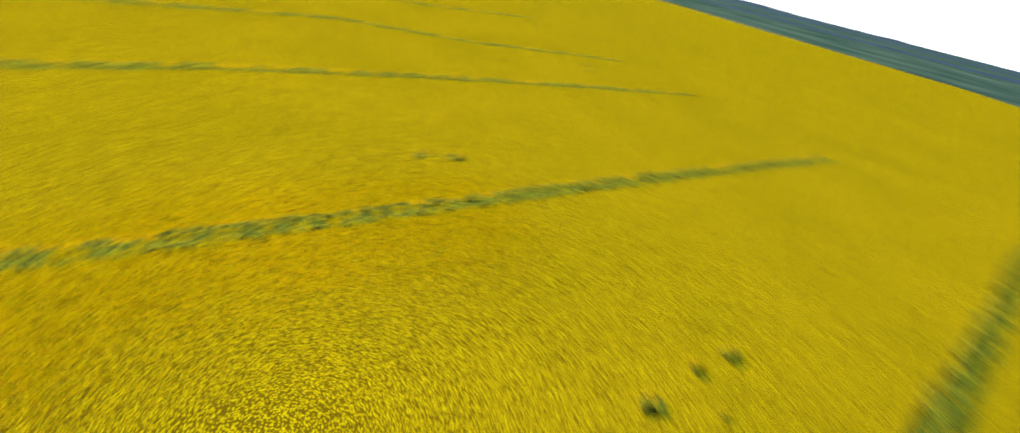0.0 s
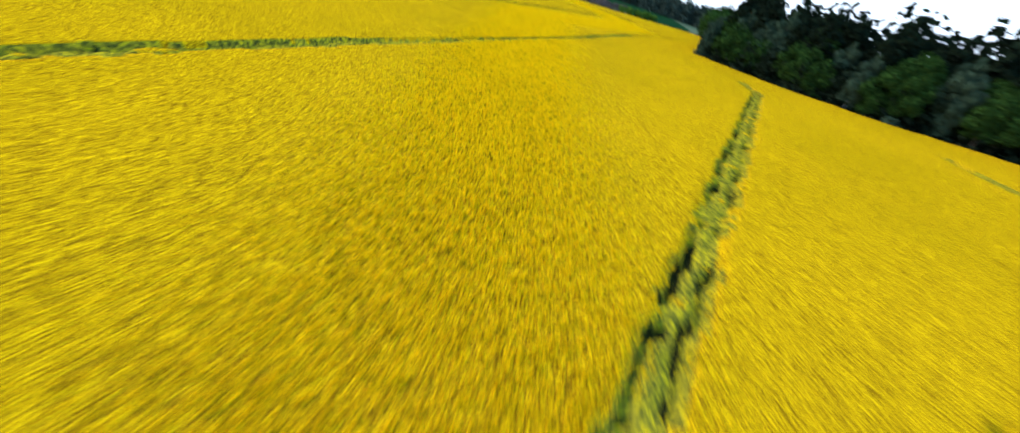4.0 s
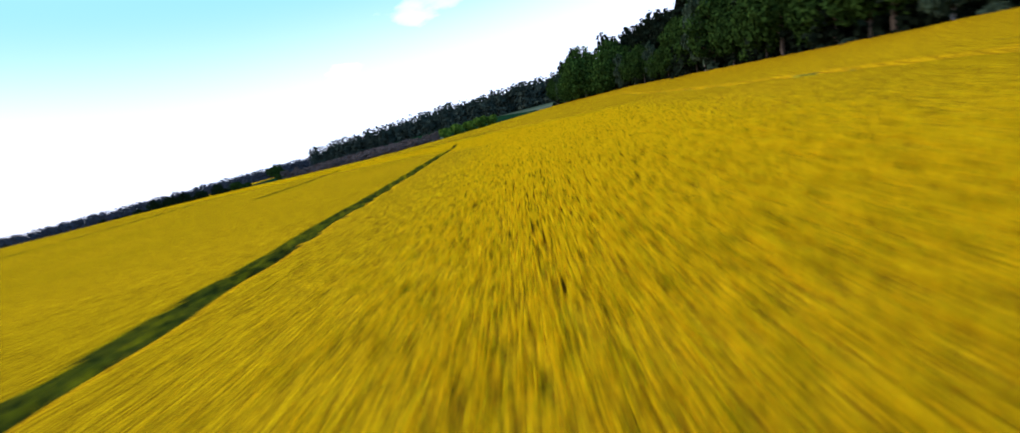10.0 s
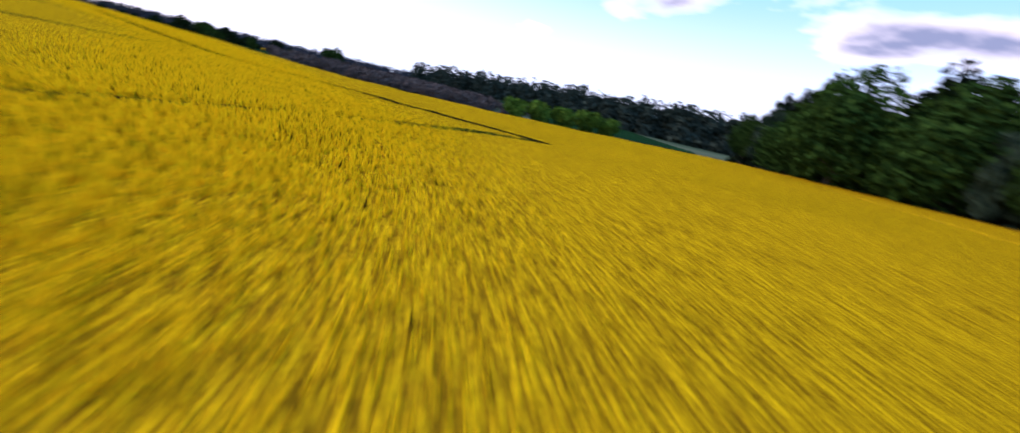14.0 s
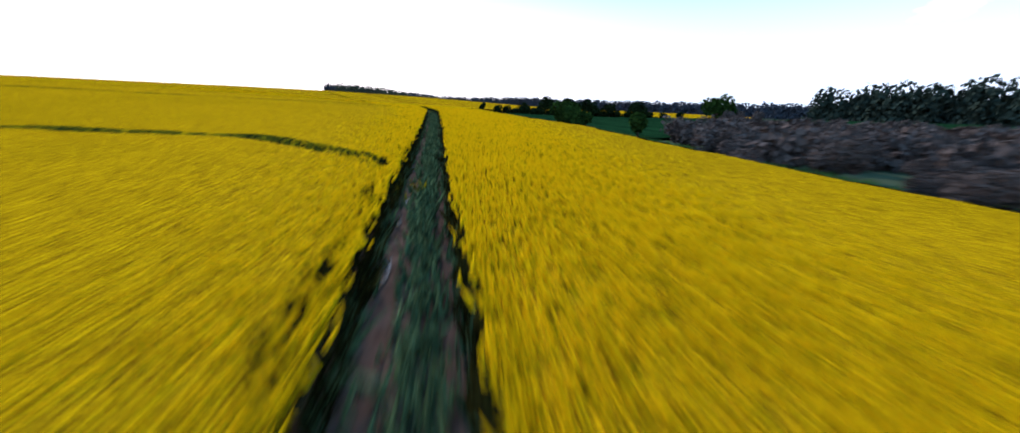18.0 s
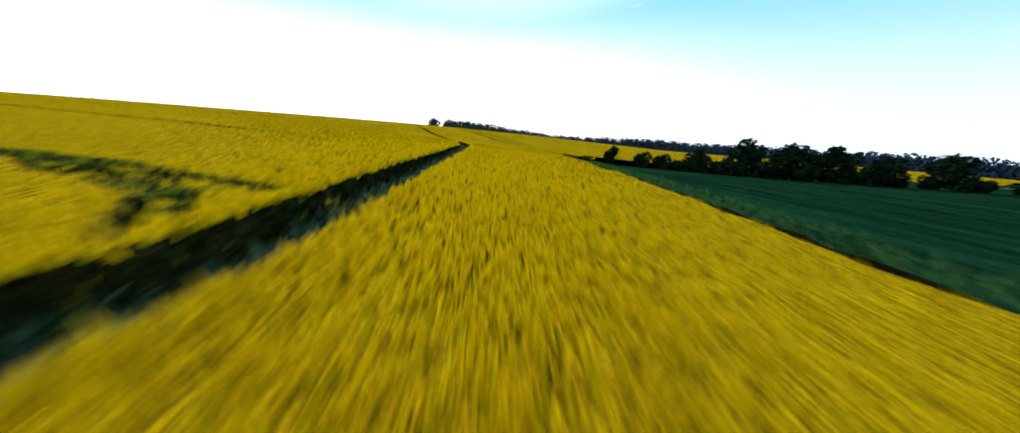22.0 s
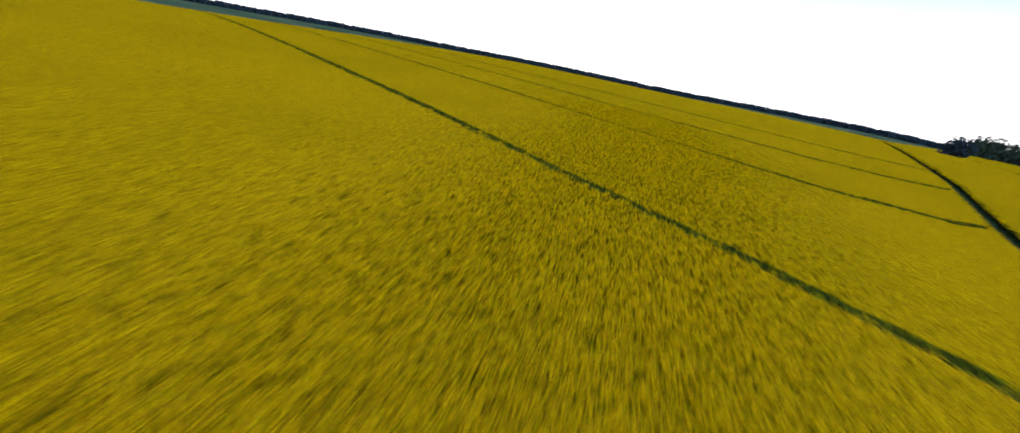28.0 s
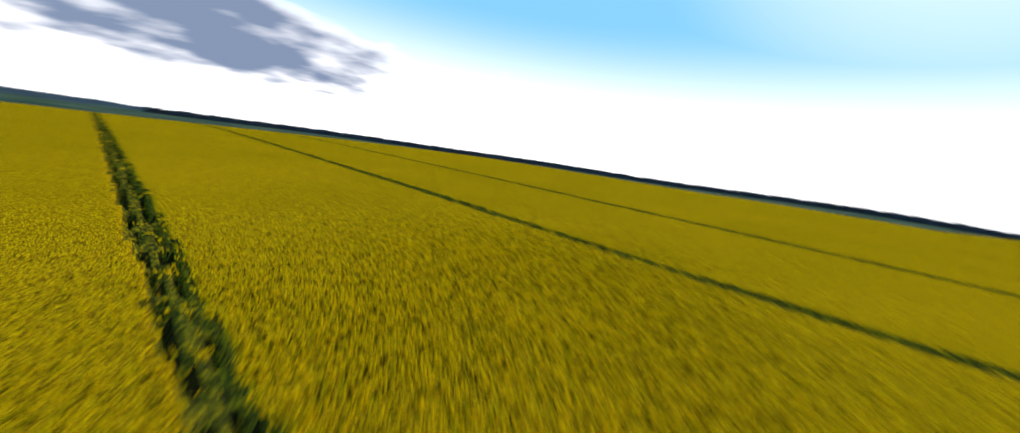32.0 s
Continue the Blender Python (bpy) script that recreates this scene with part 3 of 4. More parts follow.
for x, y, hh, faces in parts:
    V.append(np.stack([x, y, land(x, y) + hh - canopy_drop(x, y) * np.clip((hh - 0.7) / 0.5, 0, 1)], -1))
    F.append(faces + base)
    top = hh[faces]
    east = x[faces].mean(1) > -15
    # low faces, and most beside the track, get the shade-painted stem colour
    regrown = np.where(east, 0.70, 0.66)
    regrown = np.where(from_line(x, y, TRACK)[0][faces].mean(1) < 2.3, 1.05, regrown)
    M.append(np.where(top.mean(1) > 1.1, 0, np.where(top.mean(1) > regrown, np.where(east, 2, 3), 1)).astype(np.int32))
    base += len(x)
crop = link_mesh("rapeseed_crop", np.concatenate(V), np.concatenate(F), [RAPE, SHADED_STEMS, THIN, THIN_DARK], np.concatenate(M))
tagged(crop, "dense yellow flowering rapeseed crop with wheel tramlines pressed through it", "rapeseed crop", kind="stuff")
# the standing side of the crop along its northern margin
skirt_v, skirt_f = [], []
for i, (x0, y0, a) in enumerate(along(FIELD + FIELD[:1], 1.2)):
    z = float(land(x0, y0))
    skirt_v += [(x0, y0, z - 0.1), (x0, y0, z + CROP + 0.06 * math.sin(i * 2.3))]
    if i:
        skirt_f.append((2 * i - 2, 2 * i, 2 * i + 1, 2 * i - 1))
# shade among the stalks is painted in, not cast
margin = tagged(link_mesh("crop_margin", skirt_v, skirt_f, SHADED_STEMS), "stalks along the margin of the rapeseed crop, shade painted in", "crop margin", kind="stuff")

# ---- flower heads that stand out of the crop in the stretch flown low ----
def scatter(line, reach, density, seed):
    r = np.random.default_rng(seed)
    xs, ys = [p[0] for p in line], [p[1] for p in line]
    x0, x1, y0, y1 = min(xs) - reach, max(xs) + reach, min(ys) - reach, max(ys) + reach
    n = int((x1 - x0) * (y1 - y0) * density)
    x, y = r.uniform(x0, x1, n), r.uniform(y0, y1, n)
    d = from_line(x, y, line)[0]
    keep = (d < reach) & (r.uniform(0, 1, n) < np.clip(1.3 - 1.25 * d / reach, 0, 1))
    return x[keep], y[keep]


def spikes(name, x, y, z, height, width, mat, seed, tilt=0.25):
    """Small pointed tufts with their foot in the ground or the crop, three faces each, joined into one mesh."""
    r = np.random.default_rng(seed)
    n = len(x)
    hgt, wid, turn = r.uniform(*height, n), r.uniform(*width, n), r.uniform(0, math.tau, n)
    lx, ly = r.normal(0, tilt, n) * hgt, r.normal(0, tilt, n) * hgt
    pts = np.zeros((n, 4, 3))
    for k in range(3):
        a = turn + k * math.tau / 3
        pts[:, k] = np.stack([x + np.cos(a) * wid / 2, y + np.sin(a) * wid / 2, z + hgt * r.uniform(0.0, 0.3, n)], -1)
    pts[:, 3] = np.stack([x + lx, y + ly, z + hgt], -1)
    tri = np.array([(0, 1, 3), (1, 2, 3), (2, 0, 3)])
    faces = (np.arange(n)[:, None, None] * 4 + tri).reshape(-1, 3)
    return link_mesh(name, pts.reshape(-1, 3), faces, mat)


def flower_heads(line, reach, density, width, mat, seed):
    """Flower heads on thin stalks, from the leafy canopy up to the height of the crop."""
    x, y = scatter(line, reach, density, seed)
    h = crop_height(x, y)
    ok = (h > 1.0) & inside(x, y, FIELD)
    x, y, h = x[ok], y[ok], h[ok]
    heads = spikes("rapeseed_flower_heads", x, y, land(x, y) + h - 0.27, (0.20, 0.38), width, mat, seed + 3, 0.16)
    tagged(heads, "yellow flower heads standing out of the rapeseed", "flowers", kind="stuff")


flower_heads(LOW_STRETCH[:9], 13.0, 58.0, (0.055, 0.115), HEADS, 5)
flower_heads(HIGH_STRETCH, 30.0, 26.0, (0.075, 0.15), DARKER_HEADS, 6)

# ---- farm track: soil bed, ruts, grass strip, puddles ----
tv, tf = [], []
profile = [(-1.6, 0.06), (-1.15, 0.02), (-1.0, -0.08), (-0.55, -0.10), (-0.42, 0.05), (0, 0.10), (0.42, 0.05), (0.55, -0.10), (1.0, -0.08), (1.15, 0.02), (1.6, 0.06)]
pts = along(TRACK, 0.8)
for i, (x0, y0, a) in enumerate(pts):
    for k, (o, dz) in enumerate(profile):
        px, py = x0 - math.sin(a) * o, y0 + math.cos(a) * o
        tv.append((px, py, float(land(px, py)) + 0.06 + dz + 0.03 * math.sin(i * 1.7 + k * 2.1)))
        if i and k:
            j = len(tv) - 1
            tf.append((j - 1 - len(profile), j - len(profile), j, j - 1))
track = link_mesh("farm_track", tv, tf, SOIL)
tagged(track, "narrow rutted brown earth track between walls of rapeseed", "farm track", kind="structure")


def strip_tufts(name, line, offsets, spread, per_metre, height, width, mat, seed, lift=0.05):
    r = np.random.default_rng(seed)
    X, Y = [], []
    for x0, y0, a in along(line, 1.0):
        for o in offsets:
            n = r.poisson(per_metre)
            s, t = r.uniform(0, 1, n), o + r.normal(0, spread, n)
            X.append(x0 + math.cos(a) * s - math.sin(a) * t); Y.append(y0 + math.sin(a) * s + math.cos(a) * t)
    X, Y = np.concatenate(X), np.concatenate(Y)
    if lift > 1:
        ok = crop_height(X, Y) > 0.9
        X, Y = X[ok], Y[ok]
    return spikes(name, X, Y, land(X, Y) + lift, height, width, mat, seed, 0.35)


tagged(strip_tufts("track_grass", TRACK[3:], (0.08, -0.3), 0.2, 20, (0.25, 0.75), (0.08, 0.24), GRASS, 21, 0.04), "grey-green grass strip between the ruts of the track", "grass", kind="stuff")
# these stalks carry the track side's shade in their colour
tagged(strip_tufts("track_side_stalks", TRACK, (-1.26, 1.26), 0.10, 34, (0.3, 0.95), (0.05, 0.14), SHADED_STEMS, 23, 0.0), "ragged rapeseed stalks hanging into the track, coloured shade-dark", "stalks", kind="stuff")
tagged(strip_tufts("track_side_flowers", TRACK, (-1.46, 1.46), 0.16, 26, (0.2, 0.42), (0.08, 0.16), HEADS, 24, 1.0), "yellow rapeseed flowers leaning over the edge of the track", "flowers", kind="stuff")
tagged(strip_tufts("rut_weeds", TRACK[6:], (-0.75, 0.55, 0.9), 0.2, 6, (0.15, 0.6), (0.05, 0.15), GRASS, 25, 0.0), "scattered green weeds in the ruts of the track", "weeds", kind="stuff")
tagged(strip_tufts("verge_weeds", TRACK[3:], (-1.05, 1.12), 0.13, 13, (0.2, 0.8), (0.05, 0.16), GRASS, 22, 0.0), "green weeds at the foot of the rapeseed beside the track", "weeds", kind="stuff")
for n, line in enumerate(TRAMLINES):
    mid = [p for p in line if p[1] > -60]
    if len(mid) > 1 and line is not FAINT:
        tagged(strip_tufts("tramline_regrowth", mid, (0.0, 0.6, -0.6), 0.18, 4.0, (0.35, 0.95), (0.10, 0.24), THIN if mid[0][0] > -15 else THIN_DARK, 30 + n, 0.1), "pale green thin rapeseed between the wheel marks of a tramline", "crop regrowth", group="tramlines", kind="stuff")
for k, (s, o, ln) in enumerate([(-84.6, -0.84, 2.4), (-88.4, -0.80, 1.6), (-91.5, -0.76, 2.2), (-205, 0.74, 2.2), (-209, 0.78, 2.8), (-98.0, -0.78, 2.0)]):
    best = min(along(TRACK, 0.5), key=lambda p: abs(p[0] - s))
    x0, y0, a = best
    bm = bmesh.new()
    ring = [bm.verts.new((ln / 2 * math.cos(q) * (1 + 0.15 * math.sin(3 * q + k)), 0.13 * math.sin(q) * (1 + 0.2 * math.sin(2 * q + k)), 0)) for q in np.linspace(0, math.tau, 18, endpoint=False)]
    bm.faces.new(ring)
    me = bpy.data.meshes.new("puddle"); bm.to_mesh(me); bm.free(); me.materials.append(water_m)
    ob = new("puddle", me)
    px, py = x0 + math.sin(a) * o, y0 - math.cos(a) * o
    ob.matrix_world = pose(px, py, float(land(px, py)) + 0.035, 0, 0, math.degrees(a))
    tagged(ob, "shallow muddy puddle in a rut of the track", "puddle", "puddles in the rut")

# ---- neighbouring fields ----
def field_sheet(name, poly, lift, step, mat, label, category, rough=0.05):
    xs, ys = [p[0] for p in poly], [p[1] for p in poly]
    ax, ay = np.meshgrid(np.arange(min(xs), max(xs), step) + step / 2, np.arange(min(ys), max(ys), step) + step / 2)
    ax, ay = ax.ravel(), ay.ravel()
    ok = inside(ax, ay, poly)
    h = step / 2
    key = np.round((np.stack([ax[ok], ay[ok]], -1)[:, None] + np.array([(-h, -h), (h, -h), (h, h), (-h, h)])) / h).astype(np.int64).reshape(-1, 2)
    _, first, inv = np.unique(key[:, 0] * 4000003 + key[:, 1], return_index=True, return_inverse=True)
    vx, vy = (key[first] * h).T.astype(float)
    z = land(vx, vy) + lift + rough * smooth_noise(vx, vy, 2 * step, 9)
    return tagged(link_mesh(name, np.stack([vx, vy, z], -1), inv.reshape(-1, 4), mat), label, category, kind="stuff")


WHEAT_FIELD = [(-114, 279.6), (-137, 280.8), (-159, 284.7), (-188, 289.9), (-204, 293.2), (-201, 312), (-201, 334), (-212, 365), (-262, 440), (-190, 452), (-120, 440), (-100, 330)]
field_sheet("wheat_field", WHEAT_FIELD, 0.35, 1.0, WHEAT, "dark green young wheat field beside the rapeseed", "wheat field", 0.06)
field_sheet("meadow", [(-40, 287), (-22, 293.5), (-7, 297), (-5, 330), (-30, 400), (-150, 450), (-110, 352), (-58, 345)], 0.25, 2.0, WHEAT, "green meadow between the rapeseed and the far wood", "meadow", 0.08)
FIELD_WEST = [(-206, 297.0), (-221, 296.8), (-264, 300.2), (-342, 297.6), (-428, 288), (-545, 269), (-560, 240), (-640, 180), (-722, 215), (-728, 300), (-738, 395), (-745, 470), (-600, 610), (-330, 655), (-262, 450), (-222, 366), (-207, 336), (-205, 312)]
field_sheet("rapeseed_field_beyond", FIELD_WEST, 1.22, 2.0, RAPE, "yellow flowering rapeseed field beyond the hedge", "rapeseed crop", 0.2)
# wheel lines in the field beyond: dark strips over the crop imitate shaded cuts
for line, half in (([(-208, 302), (-217, 307), (-236, 311), (-261, 309.5), (-290, 307), (-360, 302), (-430, 293)], 0.42), ([(-229, 311.5), (-233, 315), (-234, 323)], 0.75), ([(-244, 384), (-272, 375), (-300, 361), (-420, 330)], 0.4)):
    lv, lf = [], []
    for i, (x0, y0, a) in enumerate(along(line, 0.7)):
        for o in (-1, 1):
            w = half * (1 + 0.35 * math.sin(i * 1.1 + o) + 0.25 * math.sin(i * 0.37 + 2 * o))
            px, py = x0 - math.sin(a) * o * w, y0 + math.cos(a) * o * w
            lv.append((px, py, float(land(px, py)) + 1.40))
        if i:
            j = len(lv) - 1
            lf.append((j - 3, j - 2, j, j - 1))
    tagged(link_mesh("tramline_beyond", lv, lf, SHADED_STEMS), "dark strip over the far rapeseed field for a shaded wheel line", "tramline", group="tramlines", kind="stuff")
wv, wf = [], []
for i, (x0, y0, a) in enumerate(along(FIELD_WEST[:6], 0.9)):
    for k, (o, dz) in enumerate([(1.0, 1.27), (0.3, 1.25), (-0.1, 0.85), (-0.3, 0.0)]):
        o += 0.22 * math.sin(i * 1.9 + k) + 0.15 * math.sin(i * 0.61)
        px, py = x0 + math.sin(a) * o, y0 - math.cos(a) * o
        wv.append((px, py, float(land(px, py)) + dz + 0.06 * math.sin(i * 2.7 + k * 1.4)))
        if i and k:
            j = len(wv) - 1
            wf.append((j - 5, j - 4, j, j - 1))
# the foot row has shade in its stem colour
tagged(link_mesh("crop_margin_beyond", wv, wf, [RAPE, SHADED_STEMS], [1 if k % 3 == 2 else 0 for k in range(len(wf))]), "ragged thin rapeseed and stalks at the margin of the field beyond", "crop margin", kind="stuff")
pv, pf = [], []
for i, (x0, y0, a) in enumerate(along([(-330, 296.0), (-264, 298.0), (-221, 294.5), (-205, 292.0), (-190, 289)], 0.8)):
    wide = 0.3 + 1.2 * min(1, max(0, (x0 + 235) / 32))
    for k, o in enumerate((-1.0, -0.4, 0.3, 1.0)):
        px, py = x0 - math.sin(a) * o * wide, y0 + math.cos(a) * o * wide
        pv.append((px, py, float(land(px, py)) + 0.10 + (0.05, 0.0, 0.04, 0.08)[k] + 0.02 * math.sin(i * 1.3 + k)))
        if i and k:
            j = len(pv) - 1
            pf.append((j - 5, j - 4, j, j - 1))
tagged(link_mesh("field_path", pv, pf, PALE_SOIL), "bare brown earth path between two rapeseed fields", "field path", kind="structure")

# beyond the south-eastern slope: a green strip, tilled land, and far rapeseed
field_sheet("green_strip", [(262, 92), (354, -10), (456, -100), (536, -342), (404, -566), (424, -582), (560, -350), (478, -90), (372, 4), (275, 100)], 0.2, 6.0, WHEAT, "green strip of young grain below the rapeseed", "grain field", 0.1)
field_sheet("tilled_field", [(275, 104), (374, 8), (480, -86), (564, -352), (428, -586), (520, -700), (860, -560), (820, -60), (560, 160), (330, 170)], 0.15, 12.0, TILLED, "grey tilled field beyond the rapeseed", "tilled field", 0.15)
field_sheet("far_rapeseed", [(880, -500), (840, -150), (960, -60), (1100, -200), (1060, -520)], 1.0, 15.0, RAPE, "far yellow rapeseed field on the plain", "rapeseed crop", 0.2)
mv, mf = [], []
for i, (x0, y0, a) in enumerate(along(NORTH_EDGE[4:10], 1.0)):
    for k, (o, dz) in enumerate([(0.2, 0.05), (2.0, 0.16), (3.1, 0.10)]):
        px, py = x0 - math.sin(a) * o, y0 + math.cos(a) * o
        mv.append((px, py, float(land(px, py)) + 0.08 + dz + 0.02 * math.sin(i * 1.3 + k)))
        if i and k:
            j = len(mv) - 1
            mf.append((j - 4, j - 3, j, j - 1))
tagged(link_mesh("earth_margin", mv, mf, PALE_SOIL), "narrow pale bare earth strip along the rapeseed", "earth strip", kind="structure")

# ---- trees ----
def cluster_leaves(centres, radii, n, size, seed, droop=0.0):
    """Bent leaf sprays on the shells of several uneven clumps: arrays of corners and four-cornered faces."""
    r = np.random.default_rng(seed)
    which = r.choice(len(centres), n, p=(radii ** 2).prod(1) ** 0.5 / ((radii ** 2).prod(1) ** 0.5).sum())
    d = r.normal(size=(n, 3)); d /= np.linalg.norm(d, axis=1)[:, None]
    rad = r.uniform(0.62, 1.08, n) ** 0.7
    p = centres[which] + d * radii[which] * rad[:, None]
    nrm = d + r.normal(0, 0.55, (n, 3)); nrm[:, 2] += 0.35; nrm /= np.linalg.norm(nrm, axis=1)[:, None]
    t = np.cross(nrm, r.normal(size=(n, 3))); t /= np.linalg.norm(t, axis=1)[:, None]
    b = np.cross(nrm, t)
    s = r.uniform(0.6, 1.3, n)[:, None] * size
    sag = -droop * s * np.array([0, 0, 1.0])
    quad = np.stack([p - t * s * 0.5 - b * s * 0.28, p + t * s * 0.45 - b * s * 0.4 + nrm * s * 0.12, p + t * s * 0.55 + b * s * 0.33 + sag, p - t * s * 0.4 + b * s * 0.45 - nrm * s * 0.16 + sag], 1)
    return quad.reshape(-1, 3), np.arange(4 * n).reshape(-1, 4)


def limb(a, b, r0, r1, sides=6):
    a, b = Vector(a), Vector(b)
    q = (b - a).to_track_quat("Z", "Y")
    va = [a + q @ Vector((math.cos(k * math.tau / sides) * r0, math.sin(k * math.tau / sides) * r0, 0)) for k in range(sides)]
    vb = [b + q @ Vector((math.cos(k * math.tau / sides) * r1, math.sin(k * math.tau / sides) * r1, 0)) for k in range(sides)]
    return va + vb, [(k, (k + 1) % sides, sides + (k + 1) % sides, sides + k) for k in range(sides)]


def limbs(pieces):
    V, F = [], []
    for p in pieces:
        v, f = limb(*p)
        F += [tuple(i + len(V) for i in q) for q in f]
        V += v
    return V, F


def make_tree(name, label, height, spread, base, leaves, bark, seed, n=1500, size=0.55, droop=0.0, pointed=0.0, low=0.28, clumps=13):
    """A tree: tapered trunk with limbs, and a crown of leaf sprays in uneven clumps."""
    r = np.random.default_rng(seed)
    root = tagged(new(name), label, "tree")
    top = height * 0.86
    lean = r.normal(0, 0.02, 2) * height
    spine = [(0, 0, -0.3), (lean[0] * 0.3, lean[1] * 0.3, height * 0.3), (lean[0] * 0.8, lean[1] * 0.8, height * 0.6), (lean[0], lean[1], top)]
    rr = [base, base * 0.72, base * 0.4, base * 0.1]
    V, F = limbs([(spine[i], spine[i + 1], rr[i], rr[i + 1], 7) for i in range(3)])
    trunk = link_mesh("trunk", V, F, bark, parent=root)
    centres, radii, pieces = [], [], []
    k = clumps
    for i in range(k):
        u = i / (k - 1)
        zc = height * (low + (0.95 - low) * u)
        width = spread * (math.sin(math.pi * min(1, 0.22 + 0.72 * u)) ** 0.8 if not pointed else (1.05 - u) ** pointed)
        a = i * 2.4 + r.uniform(-0.5, 0.5)
        off = width * r.uniform(0.35, 0.7) * (0.2 if u > 0.93 else 1)
        c = (math.cos(a) * off + lean[0] * u, math.sin(a) * off + lean[1] * u, zc)
        centres.append(c)
        s = width * r.uniform(0.42, 0.62) + 0.25
        radii.append((s, s * r.uniform(0.8, 1.15), s * r.uniform(0.6, 0.9)))
        if i % 2 == 0:
            pieces.append(((lean[0] * u * 0.7, lean[1] * u * 0.7, zc * 0.75), c, base * 0.3 * (1.1 - u), base * 0.06, 5))
    for p in pieces[:5]:
        V, F = limbs([p])
        link_mesh("limb", V, F, bark, parent=trunk)
    V, F = cluster_leaves(np.array(centres), np.array(radii), n, size, seed + 1, droop)
    link_mesh("crown", V, F, leaves, parent=root)
    return root


def make_bush(name, label, height, spread, leaves, seed, n=900, size=0.4, category="bush"):
    r = np.random.default_rng(seed)
    root = tagged(new(name), label, category)
    k = 9
    a = r.uniform(0, math.tau, k)
    off = spread * r.uniform(0.1, 0.62, k)
    centres = np.stack([np.cos(a) * off, np.sin(a) * off, height * r.uniform(0.30, 0.72, k)], -1)
    s = spread * r.uniform(0.32, 0.5, k)
    radii = np.stack([s, s, np.minimum(height * 0.34, s)], -1)
    centres[:, 2] = np.maximum(centres[:, 2], radii[:, 2] * 0.75)
    for q, c in list(zip(a, centres))[:3]:
        V, F = limbs([((0.1 * math.cos(q), 0.1 * math.sin(q), -0.2), tuple(c), 0.09, 0.02, 5)])
        link_mesh("stem", V, F, BARK, parent=root)
    V, F = cluster_leaves(centres, radii, n, size, seed + 1)
    link_mesh("foliage", V, F, leaves, parent=root)
    return root


def planted(ob, x, y, turn=0.0, size=1.0, tall=1.0, copy=True):
    m = pose(x, y, float(land(x, y)), 0, 0, turn) @ Matrix.Diagonal((size, size, size * tall, 1))
    if copy:
        return copy_thing(ob, m)
    ob.matrix_world = m
    return ob


OAK = "broad dark green deciduous tree in full leaf at the wood's edge"
KINDS = [make_tree("oak_tree", OAK, 17, 5.6, 0.42, LEAVES[0], BARK, 100, 3200, 0.55, low=0.32),
         make_tree("oak_tree", OAK, 15, 4.6, 0.34, LEAVES[0], BARK, 110, 2800, 0.52, low=0.28),
         make_tree("birch_tree", "tall grey-green birch with drooping twigs at the wood's edge", 18, 3.9, 0.2, LEAVES[1], PALE_BARK, 120, 3600, 0.42, 1.7, low=0.22),
         make_tree("pine_tree", "dark slender pine with a ragged crown", 19, 3.2, 0.3, LEAVES[2], BARK, 130, 1500, 0.6, 0.1, low=0.45),
         make_tree("maple_tree", "dense mid-green broadleaf tree at the wood's edge", 13, 4.4, 0.28, LEAVES[0], BARK, 140, 2600, 0.5, low=0.22)]
r = np.random.default_rng(77)
front = along(WOOD_FRONT, 4.6)
used = set()
def plant_kind(k, x, y, turn, size, tall):
    if k not in used:
        used.add(k)
        return tagged(planted(KINDS[k], x, y, turn, size, tall, copy=False), group="edge of the wood")
    return tagged(planted(KINDS[k], x, y, turn, size, tall), group="edge of the wood")


for row, (back, kinds) in enumerate([(2.6, (0, 1, 4, 2, 1)), (7.5, (3, 0, 2, 3, 1)), (13.0, (3, 3, 0, 3))]):
    for i, (x0, y0, a) in enumerate(front):
        if row == 2 and i % 2:
            continue
        o = back + r.uniform(-1.0, 1.0)
        # the wood lies to the left of the front's way
        x1, y1 = x0 - math.sin(a) * o + math.cos(a) * r.uniform(-1.5, 1.5), y0 + math.cos(a) * o + math.sin(a) * r.uniform(-1.5, 1.5)
        k = kinds[r.integers(len(kinds))]
        if row == 0 and 136 < y0 < 165 and x0 < 30:
            k = 2
        plant_kind(k, x1, y1, r.uniform(0, 360), r.uniform(0.78, 1.05) * (0.92 if row == 0 else 1.08) * (1.22 if 165 < y0 < 235 else 1.0), r.uniform(0.9, 1.12))
dome = make_tree("oak_tree", "big oak with a rounded fresh green crown beside the wood", 20, 8.6, 0.55, FRESH_OAK, BARK, 150, 7000, 0.6, low=0.13, clumps=30)
planted(dome, 9.5, 282, 0, 1.0, 1.0, copy=False)
tagged(planted(dome, 17.5, 271, 120, 0.9, 1.0), "rounded dark green oak at the edge of the wood")
tagged(planted(dome, 6.5, 293, 230, 0.72, 0.9), "smaller rounded oak at the corner of the wood")
stump = tagged(link_mesh("dead_trunk", *limbs([((0, 0, -0.2), (0.25, 0.1, 2.2), 0.3, 0.24, 8), ((0.25, 0.1, 2.2), (0.5, 0.15, 3.4), 0.24, 0.05, 8)]), PALE_BARK), "pale broken dead tree trunk in front of the wood", "tree trunk")
stump.matrix_world = pose(20.2, 259, float(land(20.2, 259)))
